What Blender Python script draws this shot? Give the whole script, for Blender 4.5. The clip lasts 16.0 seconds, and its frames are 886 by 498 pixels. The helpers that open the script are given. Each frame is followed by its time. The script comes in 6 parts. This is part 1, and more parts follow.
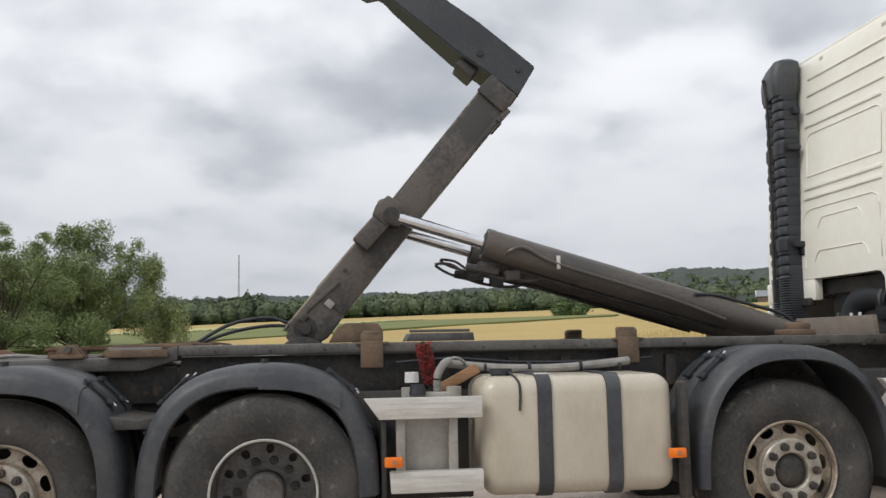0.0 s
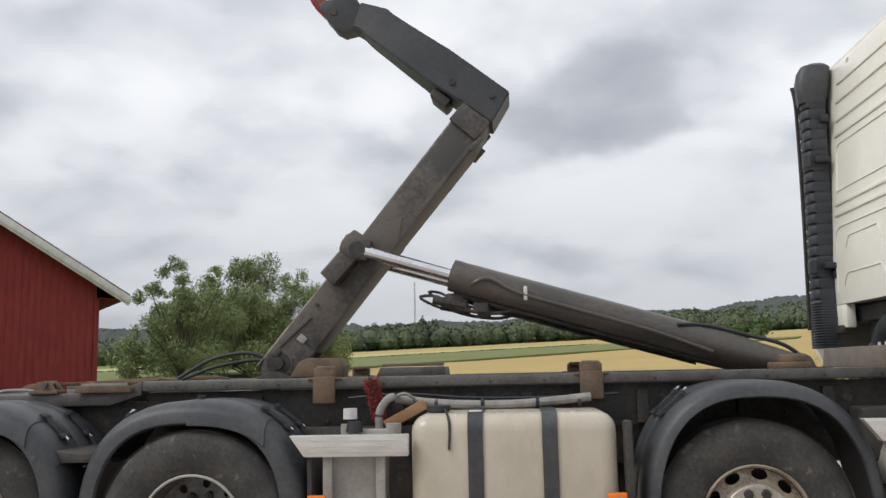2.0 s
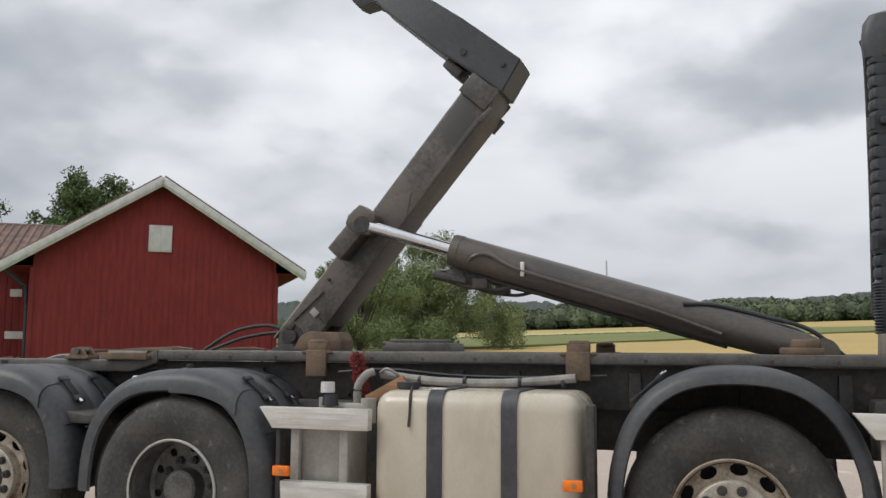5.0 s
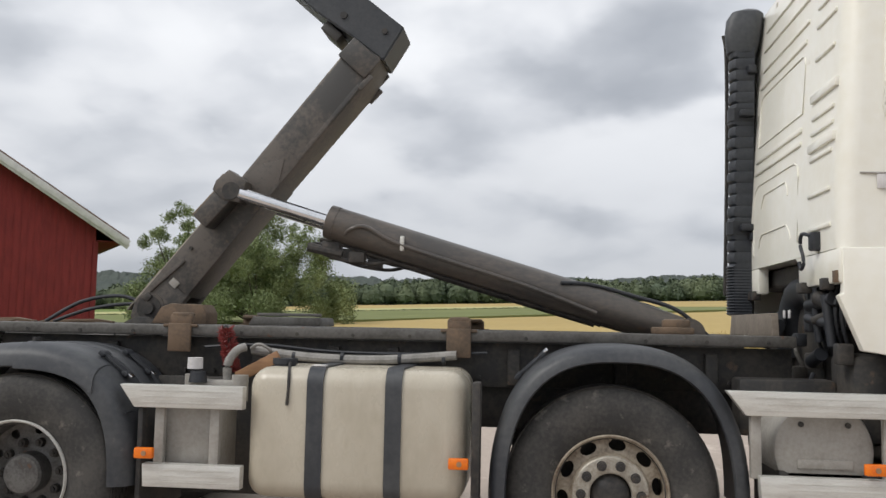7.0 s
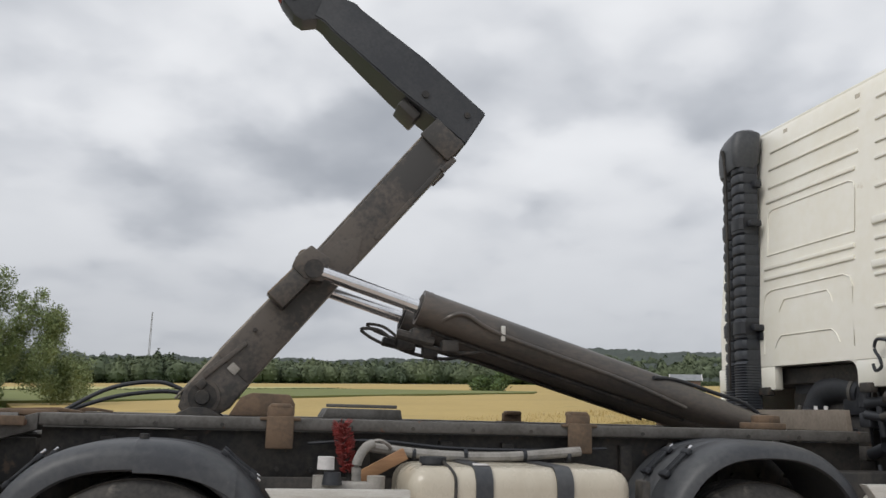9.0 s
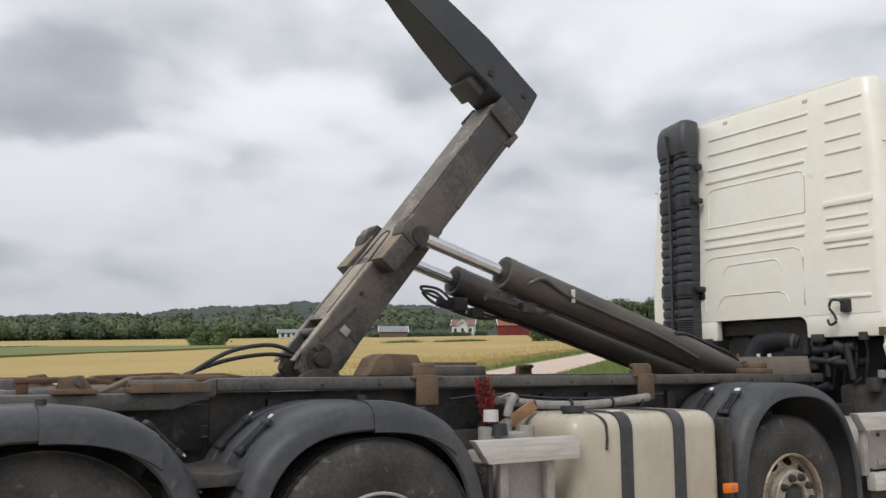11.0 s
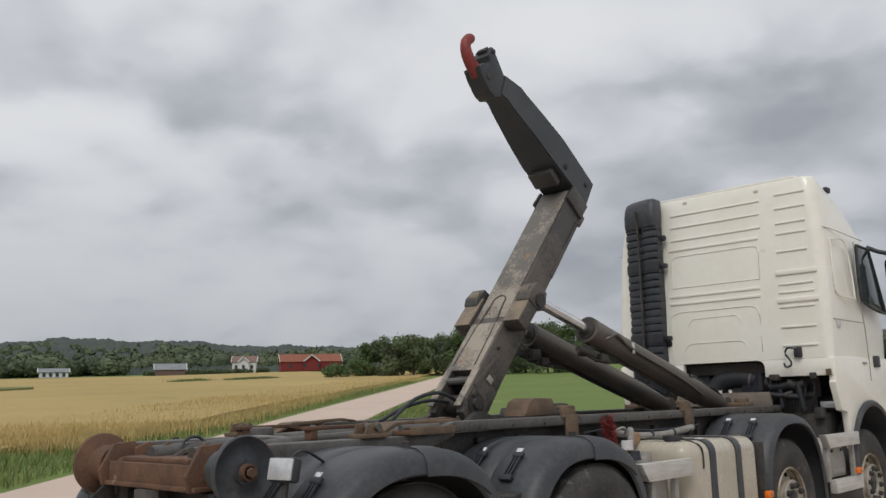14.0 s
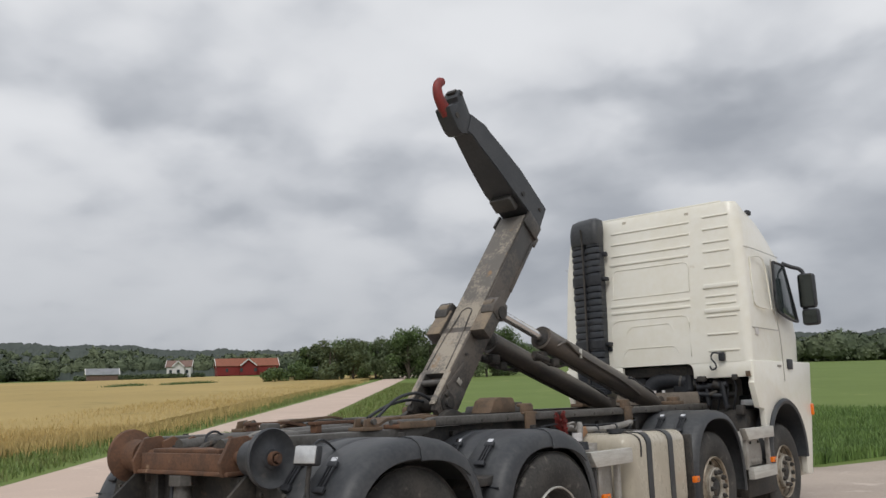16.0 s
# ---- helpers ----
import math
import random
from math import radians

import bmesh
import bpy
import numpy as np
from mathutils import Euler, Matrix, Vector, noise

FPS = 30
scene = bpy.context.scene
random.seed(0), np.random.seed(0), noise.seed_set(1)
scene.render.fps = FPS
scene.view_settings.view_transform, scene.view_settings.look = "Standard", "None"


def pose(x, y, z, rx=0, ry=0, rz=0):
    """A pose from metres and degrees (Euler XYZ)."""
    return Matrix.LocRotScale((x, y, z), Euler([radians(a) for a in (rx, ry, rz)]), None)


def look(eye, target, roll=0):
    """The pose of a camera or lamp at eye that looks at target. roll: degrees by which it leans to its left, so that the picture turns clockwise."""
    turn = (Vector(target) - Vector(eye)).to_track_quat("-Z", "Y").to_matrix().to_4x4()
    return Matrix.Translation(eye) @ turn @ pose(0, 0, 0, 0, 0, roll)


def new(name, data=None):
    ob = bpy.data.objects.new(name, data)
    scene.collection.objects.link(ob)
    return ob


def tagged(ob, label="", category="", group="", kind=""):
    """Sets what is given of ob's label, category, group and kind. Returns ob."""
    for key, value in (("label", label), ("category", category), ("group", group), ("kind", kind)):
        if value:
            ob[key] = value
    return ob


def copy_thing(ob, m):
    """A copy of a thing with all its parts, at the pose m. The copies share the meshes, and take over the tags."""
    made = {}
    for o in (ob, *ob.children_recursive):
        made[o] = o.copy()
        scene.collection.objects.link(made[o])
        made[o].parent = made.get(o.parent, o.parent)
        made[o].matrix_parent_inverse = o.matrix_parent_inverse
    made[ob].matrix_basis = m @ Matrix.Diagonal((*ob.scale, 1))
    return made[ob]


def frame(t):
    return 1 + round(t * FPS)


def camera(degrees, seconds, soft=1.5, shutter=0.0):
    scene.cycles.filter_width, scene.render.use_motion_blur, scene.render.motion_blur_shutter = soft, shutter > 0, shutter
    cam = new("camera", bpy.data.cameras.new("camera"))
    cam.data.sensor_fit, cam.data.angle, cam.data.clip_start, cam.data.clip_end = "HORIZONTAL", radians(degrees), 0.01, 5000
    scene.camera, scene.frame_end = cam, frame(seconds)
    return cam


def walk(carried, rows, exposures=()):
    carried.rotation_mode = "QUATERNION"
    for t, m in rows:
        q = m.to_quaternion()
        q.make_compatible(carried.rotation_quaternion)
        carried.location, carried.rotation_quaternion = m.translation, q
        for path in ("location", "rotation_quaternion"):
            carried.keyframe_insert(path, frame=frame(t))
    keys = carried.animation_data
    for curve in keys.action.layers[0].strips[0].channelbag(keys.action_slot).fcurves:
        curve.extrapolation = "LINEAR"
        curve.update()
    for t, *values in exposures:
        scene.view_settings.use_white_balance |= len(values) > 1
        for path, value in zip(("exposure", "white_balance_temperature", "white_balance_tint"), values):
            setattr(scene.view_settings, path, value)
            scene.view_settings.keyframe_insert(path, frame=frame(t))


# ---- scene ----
cam = camera(53.9, 16.0)
PATH = [
    (0, (-0.555, -0.918, 1.328), (-0.316, 1.056, 1.538), -1.0),
    (0.5, (-0.276, -0.999, 1.333), (-0.156, 0.98, 1.597), -0.4),
    (1, (0.019, -1.011, 1.336), (0.06, 0.964, 1.649), -0.1),
    (1.5, (0.401, -1.002, 1.359), (0.367, 0.975, 1.66), -1.0),
    (2, (0.84, -0.855, 1.366), (0.681, 1.12, 1.639), -1.2),
    (2.5, (1.354, -0.775, 1.364), (1.0, 1.179, 1.607), -0.9),
    (3, (1.698, -0.679, 1.366), (1.213, 1.247, 1.602), -0.6),
    (3.5, (1.847, -0.507, 1.346), (1.284, 1.399, 1.571), -0.7),
    (4, (2.042, -0.497, 1.364), (1.429, 1.393, 1.59), 0.7),
    (6.5, (2.052, -0.479, 1.327), (1.627, 1.465, 1.531), -1.1),
    (7, (1.714, -0.414, 1.353), (1.504, 1.568, 1.527), 1.1),
    (7.5, (1.188, -0.447, 1.377), (1.193, 1.535, 1.643), 2.2),
    (8, (0.668, -0.37, 1.356), (0.827, 1.585, 1.744), 2.1),
    (8.5, (0.095, -0.246, 1.353), (0.335, 1.694, 1.772), 1.3),
    (9, (-0.507, -0.144, 1.373), (-0.098, 1.779, 1.743), 1.5),
    (11.5, (-3.295, 0.49, 1.369), (-2.161, 2.114, 1.65), -0.4),
    (12, (-3.765, 0.628, 1.4), (-2.556, 2.178, 1.772), -0.7),
    (12.5, (-4.279, 0.657, 1.406), (-3.027, 2.156, 1.837), -0.4),
    (13, (-4.658, 0.768, 1.396), (-3.336, 2.213, 1.803), -0.5),
    (13.5, (-5.025, 0.898, 1.429), (-3.64, 2.289, 1.808), -0.2),
    (14, (-5.384, 0.878, 1.448), (-3.964, 2.243, 1.792), -1.5),
    (14.5, (-5.567, 0.763, 1.43), (-4.124, 2.114, 1.732), -2.5),
    (15, (-5.813, 0.584, 1.429), (-4.354, 1.917, 1.735), -1.6),
    (15.5, (-6.079, 0.549, 1.423), (-4.589, 1.84, 1.762), -1.6),
    (16, (-6.272, 0.454, 1.422), (-4.758, 1.713, 1.77), -1.9),
]
EXPOSURE = [(0, 0.15), (4, 0.13), (7, 0.14), (8.5, -0.10), (9, -0.05), (11.5, 0.05), (13, -0.17), (14.5, -0.26), (16, -0.18)]
walk(cam, [(t, look(eye, target, roll)) for t, eye, target, roll in PATH], EXPOSURE)

# ---- world, sun ----
SUN_EL, SUN_AZ = radians(48), radians(240)
world = bpy.data.worlds.new("overcast_sky")
scene.world = world
world.use_nodes = True


def build_world():
    nt = world.node_tree
    N, L = nt.nodes, nt.links
    N.clear()
    out, bg = N.new("ShaderNodeOutputWorld"), N.new("ShaderNodeBackground")
    sky = N.new("ShaderNodeTexSky")
    sky.sky_type, sky.sun_disc = "NISHITA", False
    sky.sun_elevation, sky.sun_rotation = SUN_EL, SUN_AZ
    tc, sep = N.new("ShaderNodeTexCoord"), N.new("ShaderNodeSeparateXYZ")
    L.new(tc.outputs["Generated"], sep.inputs[0])
    absz = N.new("ShaderNodeMath"); absz.operation = "MAXIMUM"; absz.inputs[1].default_value = 0.0
    L.new(sep.outputs[2], absz.inputs[0])
    # clouds flatten towards the horizon
    den = N.new("ShaderNodeMath"); den.operation = "ADD"; den.inputs[1].default_value = 0.42
    L.new(absz.outputs[0], den.inputs[0])
    comb = N.new("ShaderNodeCombineXYZ")
    for k in range(3):
        L.new(den.outputs[0], comb.inputs[k])
    div = N.new("ShaderNodeVectorMath"); div.operation = "DIVIDE"
    L.new(tc.outputs["Generated"], div.inputs[0]); L.new(comb.outputs[0], div.inputs[1])

    def cloud(scale, detail, rough, seed, dist, lift=0.0):
        o = N.new("ShaderNodeVectorMath"); o.operation = "MULTIPLY_ADD"
        o.inputs[1].default_value, o.inputs[2].default_value = (1, 1, 1.5), (0, 0, lift)
        L.new(div.outputs[0], o.inputs[0])
        n = N.new("ShaderNodeTexNoise"); n.noise_dimensions = "4D"
        n.inputs["Scale"].default_value, n.inputs["Detail"].default_value = scale, detail
        n.inputs["Roughness"].default_value, n.inputs["W"].default_value, n.inputs["Distortion"].default_value = rough, seed, dist
        L.new(o.outputs[0], n.inputs["Vector"])
        return n.outputs[0]

    def math_node(op, a, b):
        n = N.new("ShaderNodeMath"); n.operation = op
        for k, v in enumerate((a, b)):
            if isinstance(v, float):
                n.inputs[k].default_value = v
            else:
                L.new(v, n.inputs[k])
        return n.outputs[0]
    warp = N.new("ShaderNodeTexNoise")
    warp.inputs["Scale"].default_value, warp.inputs["Detail"].default_value = 4.0, 4.0
    L.new(div.outputs[0], warp.inputs["Vector"])
    bend = N.new("ShaderNodeVectorMath"); bend.operation = "MULTIPLY_ADD"
    bend.inputs[1].default_value = (0.16, 0.16, 0.16)
    L.new(warp.outputs["Color"], bend.inputs[0]); L.new(div.outputs[0], bend.inputs[2])
    div = bend

    def puffs(scale, lift):
        o = N.new("ShaderNodeVectorMath"); o.operation = "MULTIPLY_ADD"
        o.inputs[1].default_value, o.inputs[2].default_value = (1, 1, 1.7), (4.3, 1.1, lift)
        L.new(div.outputs[0], o.inputs[0])
        v = N.new("ShaderNodeTexVoronoi"); v.feature = "SMOOTH_F1"; v.normalize = True
        v.inputs["Scale"].default_value, v.inputs["Detail"].default_value, v.inputs["Roughness"].default_value = scale, 2.5, 0.42
        v.inputs["Smoothness"].default_value = 0.9
        L.new(o.outputs[0], v.inputs["Vector"])
        return v.outputs["Distance"]
    big = cloud(1.15, 3, 0.5, 3.2, 0.0)
    low, high = puffs(2.7, 0.0), puffs(2.7, 0.11)
    relief = math_node("SUBTRACT", high, low)
    grain = cloud(5.0, 4, 0.5, 1.9, 0.0)
    val = math_node("ADD", math_node("MULTIPLY", big, 0.85), math_node("MULTIPLY", relief, 1.6))
    val = math_node("SUBTRACT", math_node("ADD", val, 0.205), math_node("MULTIPLY", low, 0.45))
    val = math_node("ADD", val, math_node("MULTIPLY", math_node("SUBTRACT", grain, 0.5), 0.30))
    ramp = N.new("ShaderNodeValToRGB")
    cr = ramp.color_ramp
    cr.interpolation = "B_SPLINE"
    cr.elements[0].position, cr.elements[0].color = 0.24, (0.36, 0.385, 0.43, 1)
    cr.elements[1].position, cr.elements[1].color = 0.76, (0.87, 0.885, 0.915, 1)
    e = cr.elements.new(0.40); e.color = (0.54, 0.565, 0.61, 1)
    e = cr.elements.new(0.52); e.color = (0.72, 0.74, 0.78, 1)
    e = cr.elements.new(0.62); e.color = (0.82, 0.835, 0.865, 1)
    L.new(val, ramp.inputs[0])
    # overcast sky: paler haze at the horizon, brighter overhead
    haze = N.new("ShaderNodeMapRange"); haze.inputs[1].default_value, haze.inputs[2].default_value = 0.0, 0.30
    haze.inputs[3].default_value, haze.inputs[4].default_value = 0.78, 0.0
    L.new(absz.outputs[0], haze.inputs[0])
    hz = N.new("ShaderNodeMix"); hz.data_type = "RGBA"; hz.inputs[7].default_value = (0.375, 0.397, 0.44, 1)
    L.new(haze.outputs[0], hz.inputs[0]); L.new(ramp.outputs[0], hz.inputs[6])
    zen = N.new("ShaderNodeMapRange"); zen.inputs[1].default_value, zen.inputs[2].default_value = 0.45, 1.0
    zen.inputs[3].default_value, zen.inputs[4].default_value = 1.0, 1.35
    L.new(absz.outputs[0], zen.inputs[0])
    mul = N.new("ShaderNodeVectorMath"); mul.operation = "SCALE"
    L.new(hz.outputs[2], mul.inputs[0]); L.new(zen.outputs[0], mul.inputs[3])
    clear = N.new("ShaderNodeVectorMath"); clear.operation = "SCALE"; clear.inputs[3].default_value = 0.05
    L.new(sky.outputs[0], clear.inputs[0])
    fin = N.new("ShaderNodeMix"); fin.data_type = "RGBA"; fin.inputs[0].default_value = 0.94
    L.new(clear.outputs[0], fin.inputs[6]); L.new(mul.outputs[0], fin.inputs[7])
    L.new(fin.outputs[2], bg.inputs[0]); bg.inputs[1].default_value = 1.05
    L.new(bg.outputs[0], out.inputs[0])


build_world()
sun = new("sun", bpy.data.lights.new("sun", "SUN"))
sun.data.energy, sun.data.angle, sun.data.color = 1.5, radians(25), (1.0, 0.97, 0.92)
sun.matrix_world = look((60 * math.sin(SUN_AZ), 60 * math.cos(SUN_AZ), 60 * math.tan(SUN_EL)), (0, 0, 0))


# ---- materials ----
def mat(name, c, c2=None, rough=0.6, metal=0.0, scale=4.0, fine=60.0, bump=0.08, lo=0.42, hi=0.62, spots=None, spot_at=0.62, spot_scale=9.0, coat=0.0, stretch=(1, 1, 1), island=0.0):
    """Base colour c with patches of c2 at two scales, fine relief and optional spots of wear."""
    m = bpy.data.materials.new(name)
    m.use_nodes = True
    nt = m.node_tree
    N, L = nt.nodes, nt.links
    bs = N["Principled BSDF"]
    tc, mp = N.new("ShaderNodeTexCoord"), N.new("ShaderNodeMapping")
    mp.inputs["Scale"].default_value = stretch
    L.new(tc.outputs["Object"], mp.inputs[0])

    def nz(s, d, r=0.55):
        n = N.new("ShaderNodeTexNoise")
        n.inputs["Scale"].default_value, n.inputs["Detail"].default_value, n.inputs["Roughness"].default_value = s, d, r
        L.new(mp.outputs[0], n.inputs["Vector"])
        return n
    a, b = nz(scale, 6), nz(fine, 4)
    c2 = c2 or tuple(v * 0.75 for v in c)
    av = N.new("ShaderNodeMix"); av.data_type = "FLOAT"; av.inputs[0].default_value = 0.35
    L.new(a.outputs[0], av.inputs[2]); L.new(b.outputs[0], av.inputs[3])
    mr = N.new("ShaderNodeMapRange"); mr.inputs[1].default_value, mr.inputs[2].default_value = lo, hi
    L.new(av.outputs[0], mr.inputs[0])
    mx = N.new("ShaderNodeMix"); mx.data_type = "RGBA"
    mx.inputs[6].default_value, mx.inputs[7].default_value = (*c, 1), (*c2, 1)
    L.new(mr.outputs[0], mx.inputs[0])
    col = mx.outputs[2]
    if spots:
        s = nz(spot_scale, 8, 0.62)
        sr = N.new("ShaderNodeMapRange"); sr.inputs[1].default_value, sr.inputs[2].default_value = spot_at, spot_at + 0.07
        L.new(s.outputs[0], sr.inputs[0])
        sm = N.new("ShaderNodeMix"); sm.data_type = "RGBA"; sm.inputs[7].default_value = (*spots, 1)
        L.new(sr.outputs[0], sm.inputs[0]); L.new(col, sm.inputs[6])
        col = sm.outputs[2]
    if island:
        g = N.new("ShaderNodeNewGeometry")
        ir = N.new("ShaderNodeMapRange"); ir.inputs[3].default_value, ir.inputs[4].default_value = 1 - island, 1 + island
        L.new(g.outputs["Random Per Island"], ir.inputs[0])
        iv = N.new("ShaderNodeVectorMath"); iv.operation = "SCALE"
        L.new(col, iv.inputs[0]); L.new(ir.outputs[0], iv.inputs[3])
        col = iv.outputs[0]
    L.new(col, bs.inputs["Base Color"])
    rr = N.new("ShaderNodeMapRange"); rr.inputs[3].default_value, rr.inputs[4].default_value = max(0.03, rough - 0.12), min(1, rough + 0.12)
    L.new(av.outputs[0], rr.inputs[0]); L.new(rr.outputs[0], bs.inputs["Roughness"])
    bs.inputs["Metallic"].default_value = metal
    bs.inputs["Coat Weight"].default_value = coat
    if bump:
        bp = N.new("ShaderNodeBump"); bp.inputs["Strength"].default_value = bump; bp.inputs["Distance"].default_value = 0.02
        L.new(b.outputs[0], bp.inputs["Height"]); L.new(bp.outputs[0], bs.inputs["Normal"])
    return m


RUST, DUST = (0.16, 0.07, 0.035), (0.25, 0.22, 0.18)
M_CAB = mat("cream_paint", (0.84, 0.82, 0.74), (0.80, 0.77, 0.67), rough=0.34, scale=1.5, fine=12, bump=0.01, coat=0.25, spots=(0.68, 0.63, 0.52), spot_at=0.69, spot_scale=5)
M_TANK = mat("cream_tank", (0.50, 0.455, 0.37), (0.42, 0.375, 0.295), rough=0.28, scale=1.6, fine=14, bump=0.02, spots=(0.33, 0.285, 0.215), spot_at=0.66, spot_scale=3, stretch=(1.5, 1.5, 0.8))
M_PLASTIC = mat("black_plastic", (0.018, 0.020, 0.025), (0.034, 0.036, 0.041), rough=0.55, scale=3, fine=40, bump=0.05)
M_FENDER = mat("fender_plastic", (0.032, 0.035, 0.041), (0.066, 0.068, 0.071), rough=0.5, scale=2.2, fine=30, bump=0.04, spots=(0.10, 0.095, 0.09), spot_at=0.66)
M_RUBBER = mat("tyre_rubber", (0.030, 0.029, 0.028), (0.070, 0.065, 0.059), rough=0.8, scale=4, fine=50, bump=0.12, spots=(0.125, 0.115, 0.10), spot_at=0.61)
M_RIM = mat("rim_grey", (0.43, 0.37, 0.29), (0.20, 0.16, 0.12), rough=0.5, metal=0.25, scale=9, fine=70, bump=0.06, spots=RUST, spot_at=0.62)
M_RIMD = mat("rim_dark", (0.15, 0.147, 0.142), (0.075, 0.07, 0.066), rough=0.5, metal=0.4, scale=9, fine=70, bump=0.06, spots=RUST, spot_at=0.66)
# Mirror colour darkened to stand in for dark surroundings reflected in it.
M_MIRROR = mat("mirror_glass", (0.08, 0.09, 0.09), (0.07, 0.08, 0.08), rough=0.05, metal=1.0, scale=2, fine=10, bump=0.0)
M_FLANGE = mat("nut_flange", (0.46, 0.43, 0.37), (0.27, 0.235, 0.19), rough=0.42, metal=0.3, scale=14, fine=80, bump=0.05, spots=RUST, spot_at=0.68)
M_CHROME = mat("chrome", (0.75, 0.75, 0.76), (0.65, 0.65, 0.66), rough=0.16, metal=1.0, scale=10, fine=60, bump=0.0)
M_ALU = mat("aluminium", (0.66, 0.65, 0.61), (0.52, 0.50, 0.46), rough=0.42, metal=0.35, scale=5, fine=80, bump=0.04, stretch=(1, 6, 8), spots=(0.38, 0.34, 0.29), spot_at=0.66)
M_GREYBOX = mat("grey_box", (0.36, 0.34, 0.31), (0.27, 0.25, 0.22), rough=0.6, scale=5, fine=50, bump=0.05)
M_JIB = mat("jib_paint", (0.030, 0.033, 0.038), (0.052, 0.054, 0.058), rough=0.45, scale=3, fine=45, bump=0.05, spots=(0.13, 0.085, 0.05), spot_at=0.69)
M_ARM = mat("worn_arm_steel", lo=0.46, hi=0.58, c=(0.052, 0.049, 0.046), c2=(0.108, 0.092, 0.079), rough=0.5, metal=0.1, scale=2.6, fine=40, bump=0.05, spots=(0.17, 0.125, 0.085), spot_at=0.68, spot_scale=7)
M_BACK = mat("scraped_arm_back", lo=0.46, hi=0.57, c=(0.145, 0.132, 0.118), c2=(0.36, 0.315, 0.255), rough=0.62, metal=0.1, scale=3.5, fine=45, bump=0.1, spots=(0.28, 0.18, 0.10), spot_at=0.62, spot_scale=6)
M_CYL = mat("cylinder_steel", (0.070, 0.065, 0.061), (0.122, 0.102, 0.086), rough=0.40, metal=0.15, scale=2.6, fine=40, bump=0.03, spots=(0.15, 0.10, 0.065), spot_at=0.68, stretch=(0.6, 1.5, 1.5))
M_RAIL = mat("rail_steel", (0.125, 0.118, 0.11), (0.07, 0.065, 0.058), rough=0.55, metal=0.2, scale=6, fine=50, bump=0.08, spots=RUST, spot_at=0.64)
M_FRAME = mat("chassis_dark", (0.025, 0.024, 0.0235), (0.062, 0.054, 0.046), rough=0.65, scale=5, fine=40, bump=0.1, spots=(0.10, 0.07, 0.05), spot_at=0.62)
M_RUST = mat("rusty_steel", (0.15, 0.075, 0.042), (0.085, 0.048, 0.032), rough=0.8, scale=8, fine=60, bump=0.15, spots=(0.30, 0.20, 0.13), spot_at=0.64)
M_BRKT = mat("bracket_steel", (0.16, 0.105, 0.066), (0.095, 0.068, 0.047), rough=0.75, scale=8, fine=50, bump=0.1, spots=(0.11, 0.09, 0.08), spot_at=0.66)
M_LUG = mat("tan_lug_steel", (0.27, 0.21, 0.145), (0.16, 0.132, 0.105), rough=0.65, metal=0.05, scale=7, fine=50, bump=0.1, spots=(0.10, 0.075, 0.055), spot_at=0.62)
M_DUSTY = mat("dusty_plate", (0.22, 0.185, 0.15), (0.15, 0.125, 0.10), rough=0.75, scale=4, fine=45, bump=0.06, spots=(0.12, 0.08, 0.05), spot_at=0.66)
M_DUCT = mat("duct_rubber", (0.028, 0.032, 0.040), (0.050, 0.054, 0.062), rough=0.55, scale=3, fine=40, bump=0.05)
M_RED = mat("red_paint_worn", (0.27, 0.035, 0.03), (0.15, 0.03, 0.028), rough=0.55, scale=14, fine=60, bump=0.1, spots=(0.12, 0.07, 0.05), spot_at=0.6, spot_scale=18)
M_AMBER = mat("amber_lens", (0.85, 0.20, 0.01), (0.75, 0.14, 0.01), rough=0.25, scale=20, fine=90, bump=0.02)
M_LENS = mat("clear_lens", (0.62, 0.63, 0.64), (0.48, 0.49, 0.50), rough=0.15, scale=20, fine=120, bump=0.1, metal=0.3)
M_WOOD = mat("plank", (0.36, 0.20, 0.10), (0.28, 0.15, 0.08), rough=0.7, scale=6, fine=50, bump=0.06, stretch=(1, 8, 8))
M_HOSE = mat("grey_hose", (0.30, 0.285, 0.265), (0.20, 0.19, 0.175), rough=0.7, scale=12, fine=80, bump=0.06)
M_GLASSD = mat("cab_glass", (0.03, 0.04, 0.042), (0.05, 0.06, 0.06), rough=0.05, scale=2, fine=10, bump=0.0)
M_BARN = mat("falu_red_boards", (0.23, 0.028, 0.026), (0.17, 0.022, 0.022), rough=0.85, scale=3, fine=30, bump=0.06, stretch=(3, 3, 0.5), island=0.12)
M_WHITE = mat("white_paint", (0.70, 0.675, 0.665), (0.56, 0.54, 0.53), rough=0.6, scale=5, fine=50, bump=0.04)
M_TILE = mat("roof_tiles", (0.19, 0.115, 0.09), (0.12, 0.085, 0.075), rough=0.85, scale=3, fine=30, bump=0.1, island=0.25)
M_BARK = mat("bark", (0.10, 0.08, 0.06), (0.06, 0.05, 0.04), rough=0.9, scale=6, fine=30, bump=0.3)


def leaf_mat(name, c, c2, v=0.35, scale=0.9):
    m = mat(name, c, c2, rough=0.6, scale=scale, fine=6, bump=0.0, island=v)
    bs = m.node_tree.nodes["Principled BSDF"]
    bs.inputs["Specular IOR Level"].default_value = 0.25
    return m


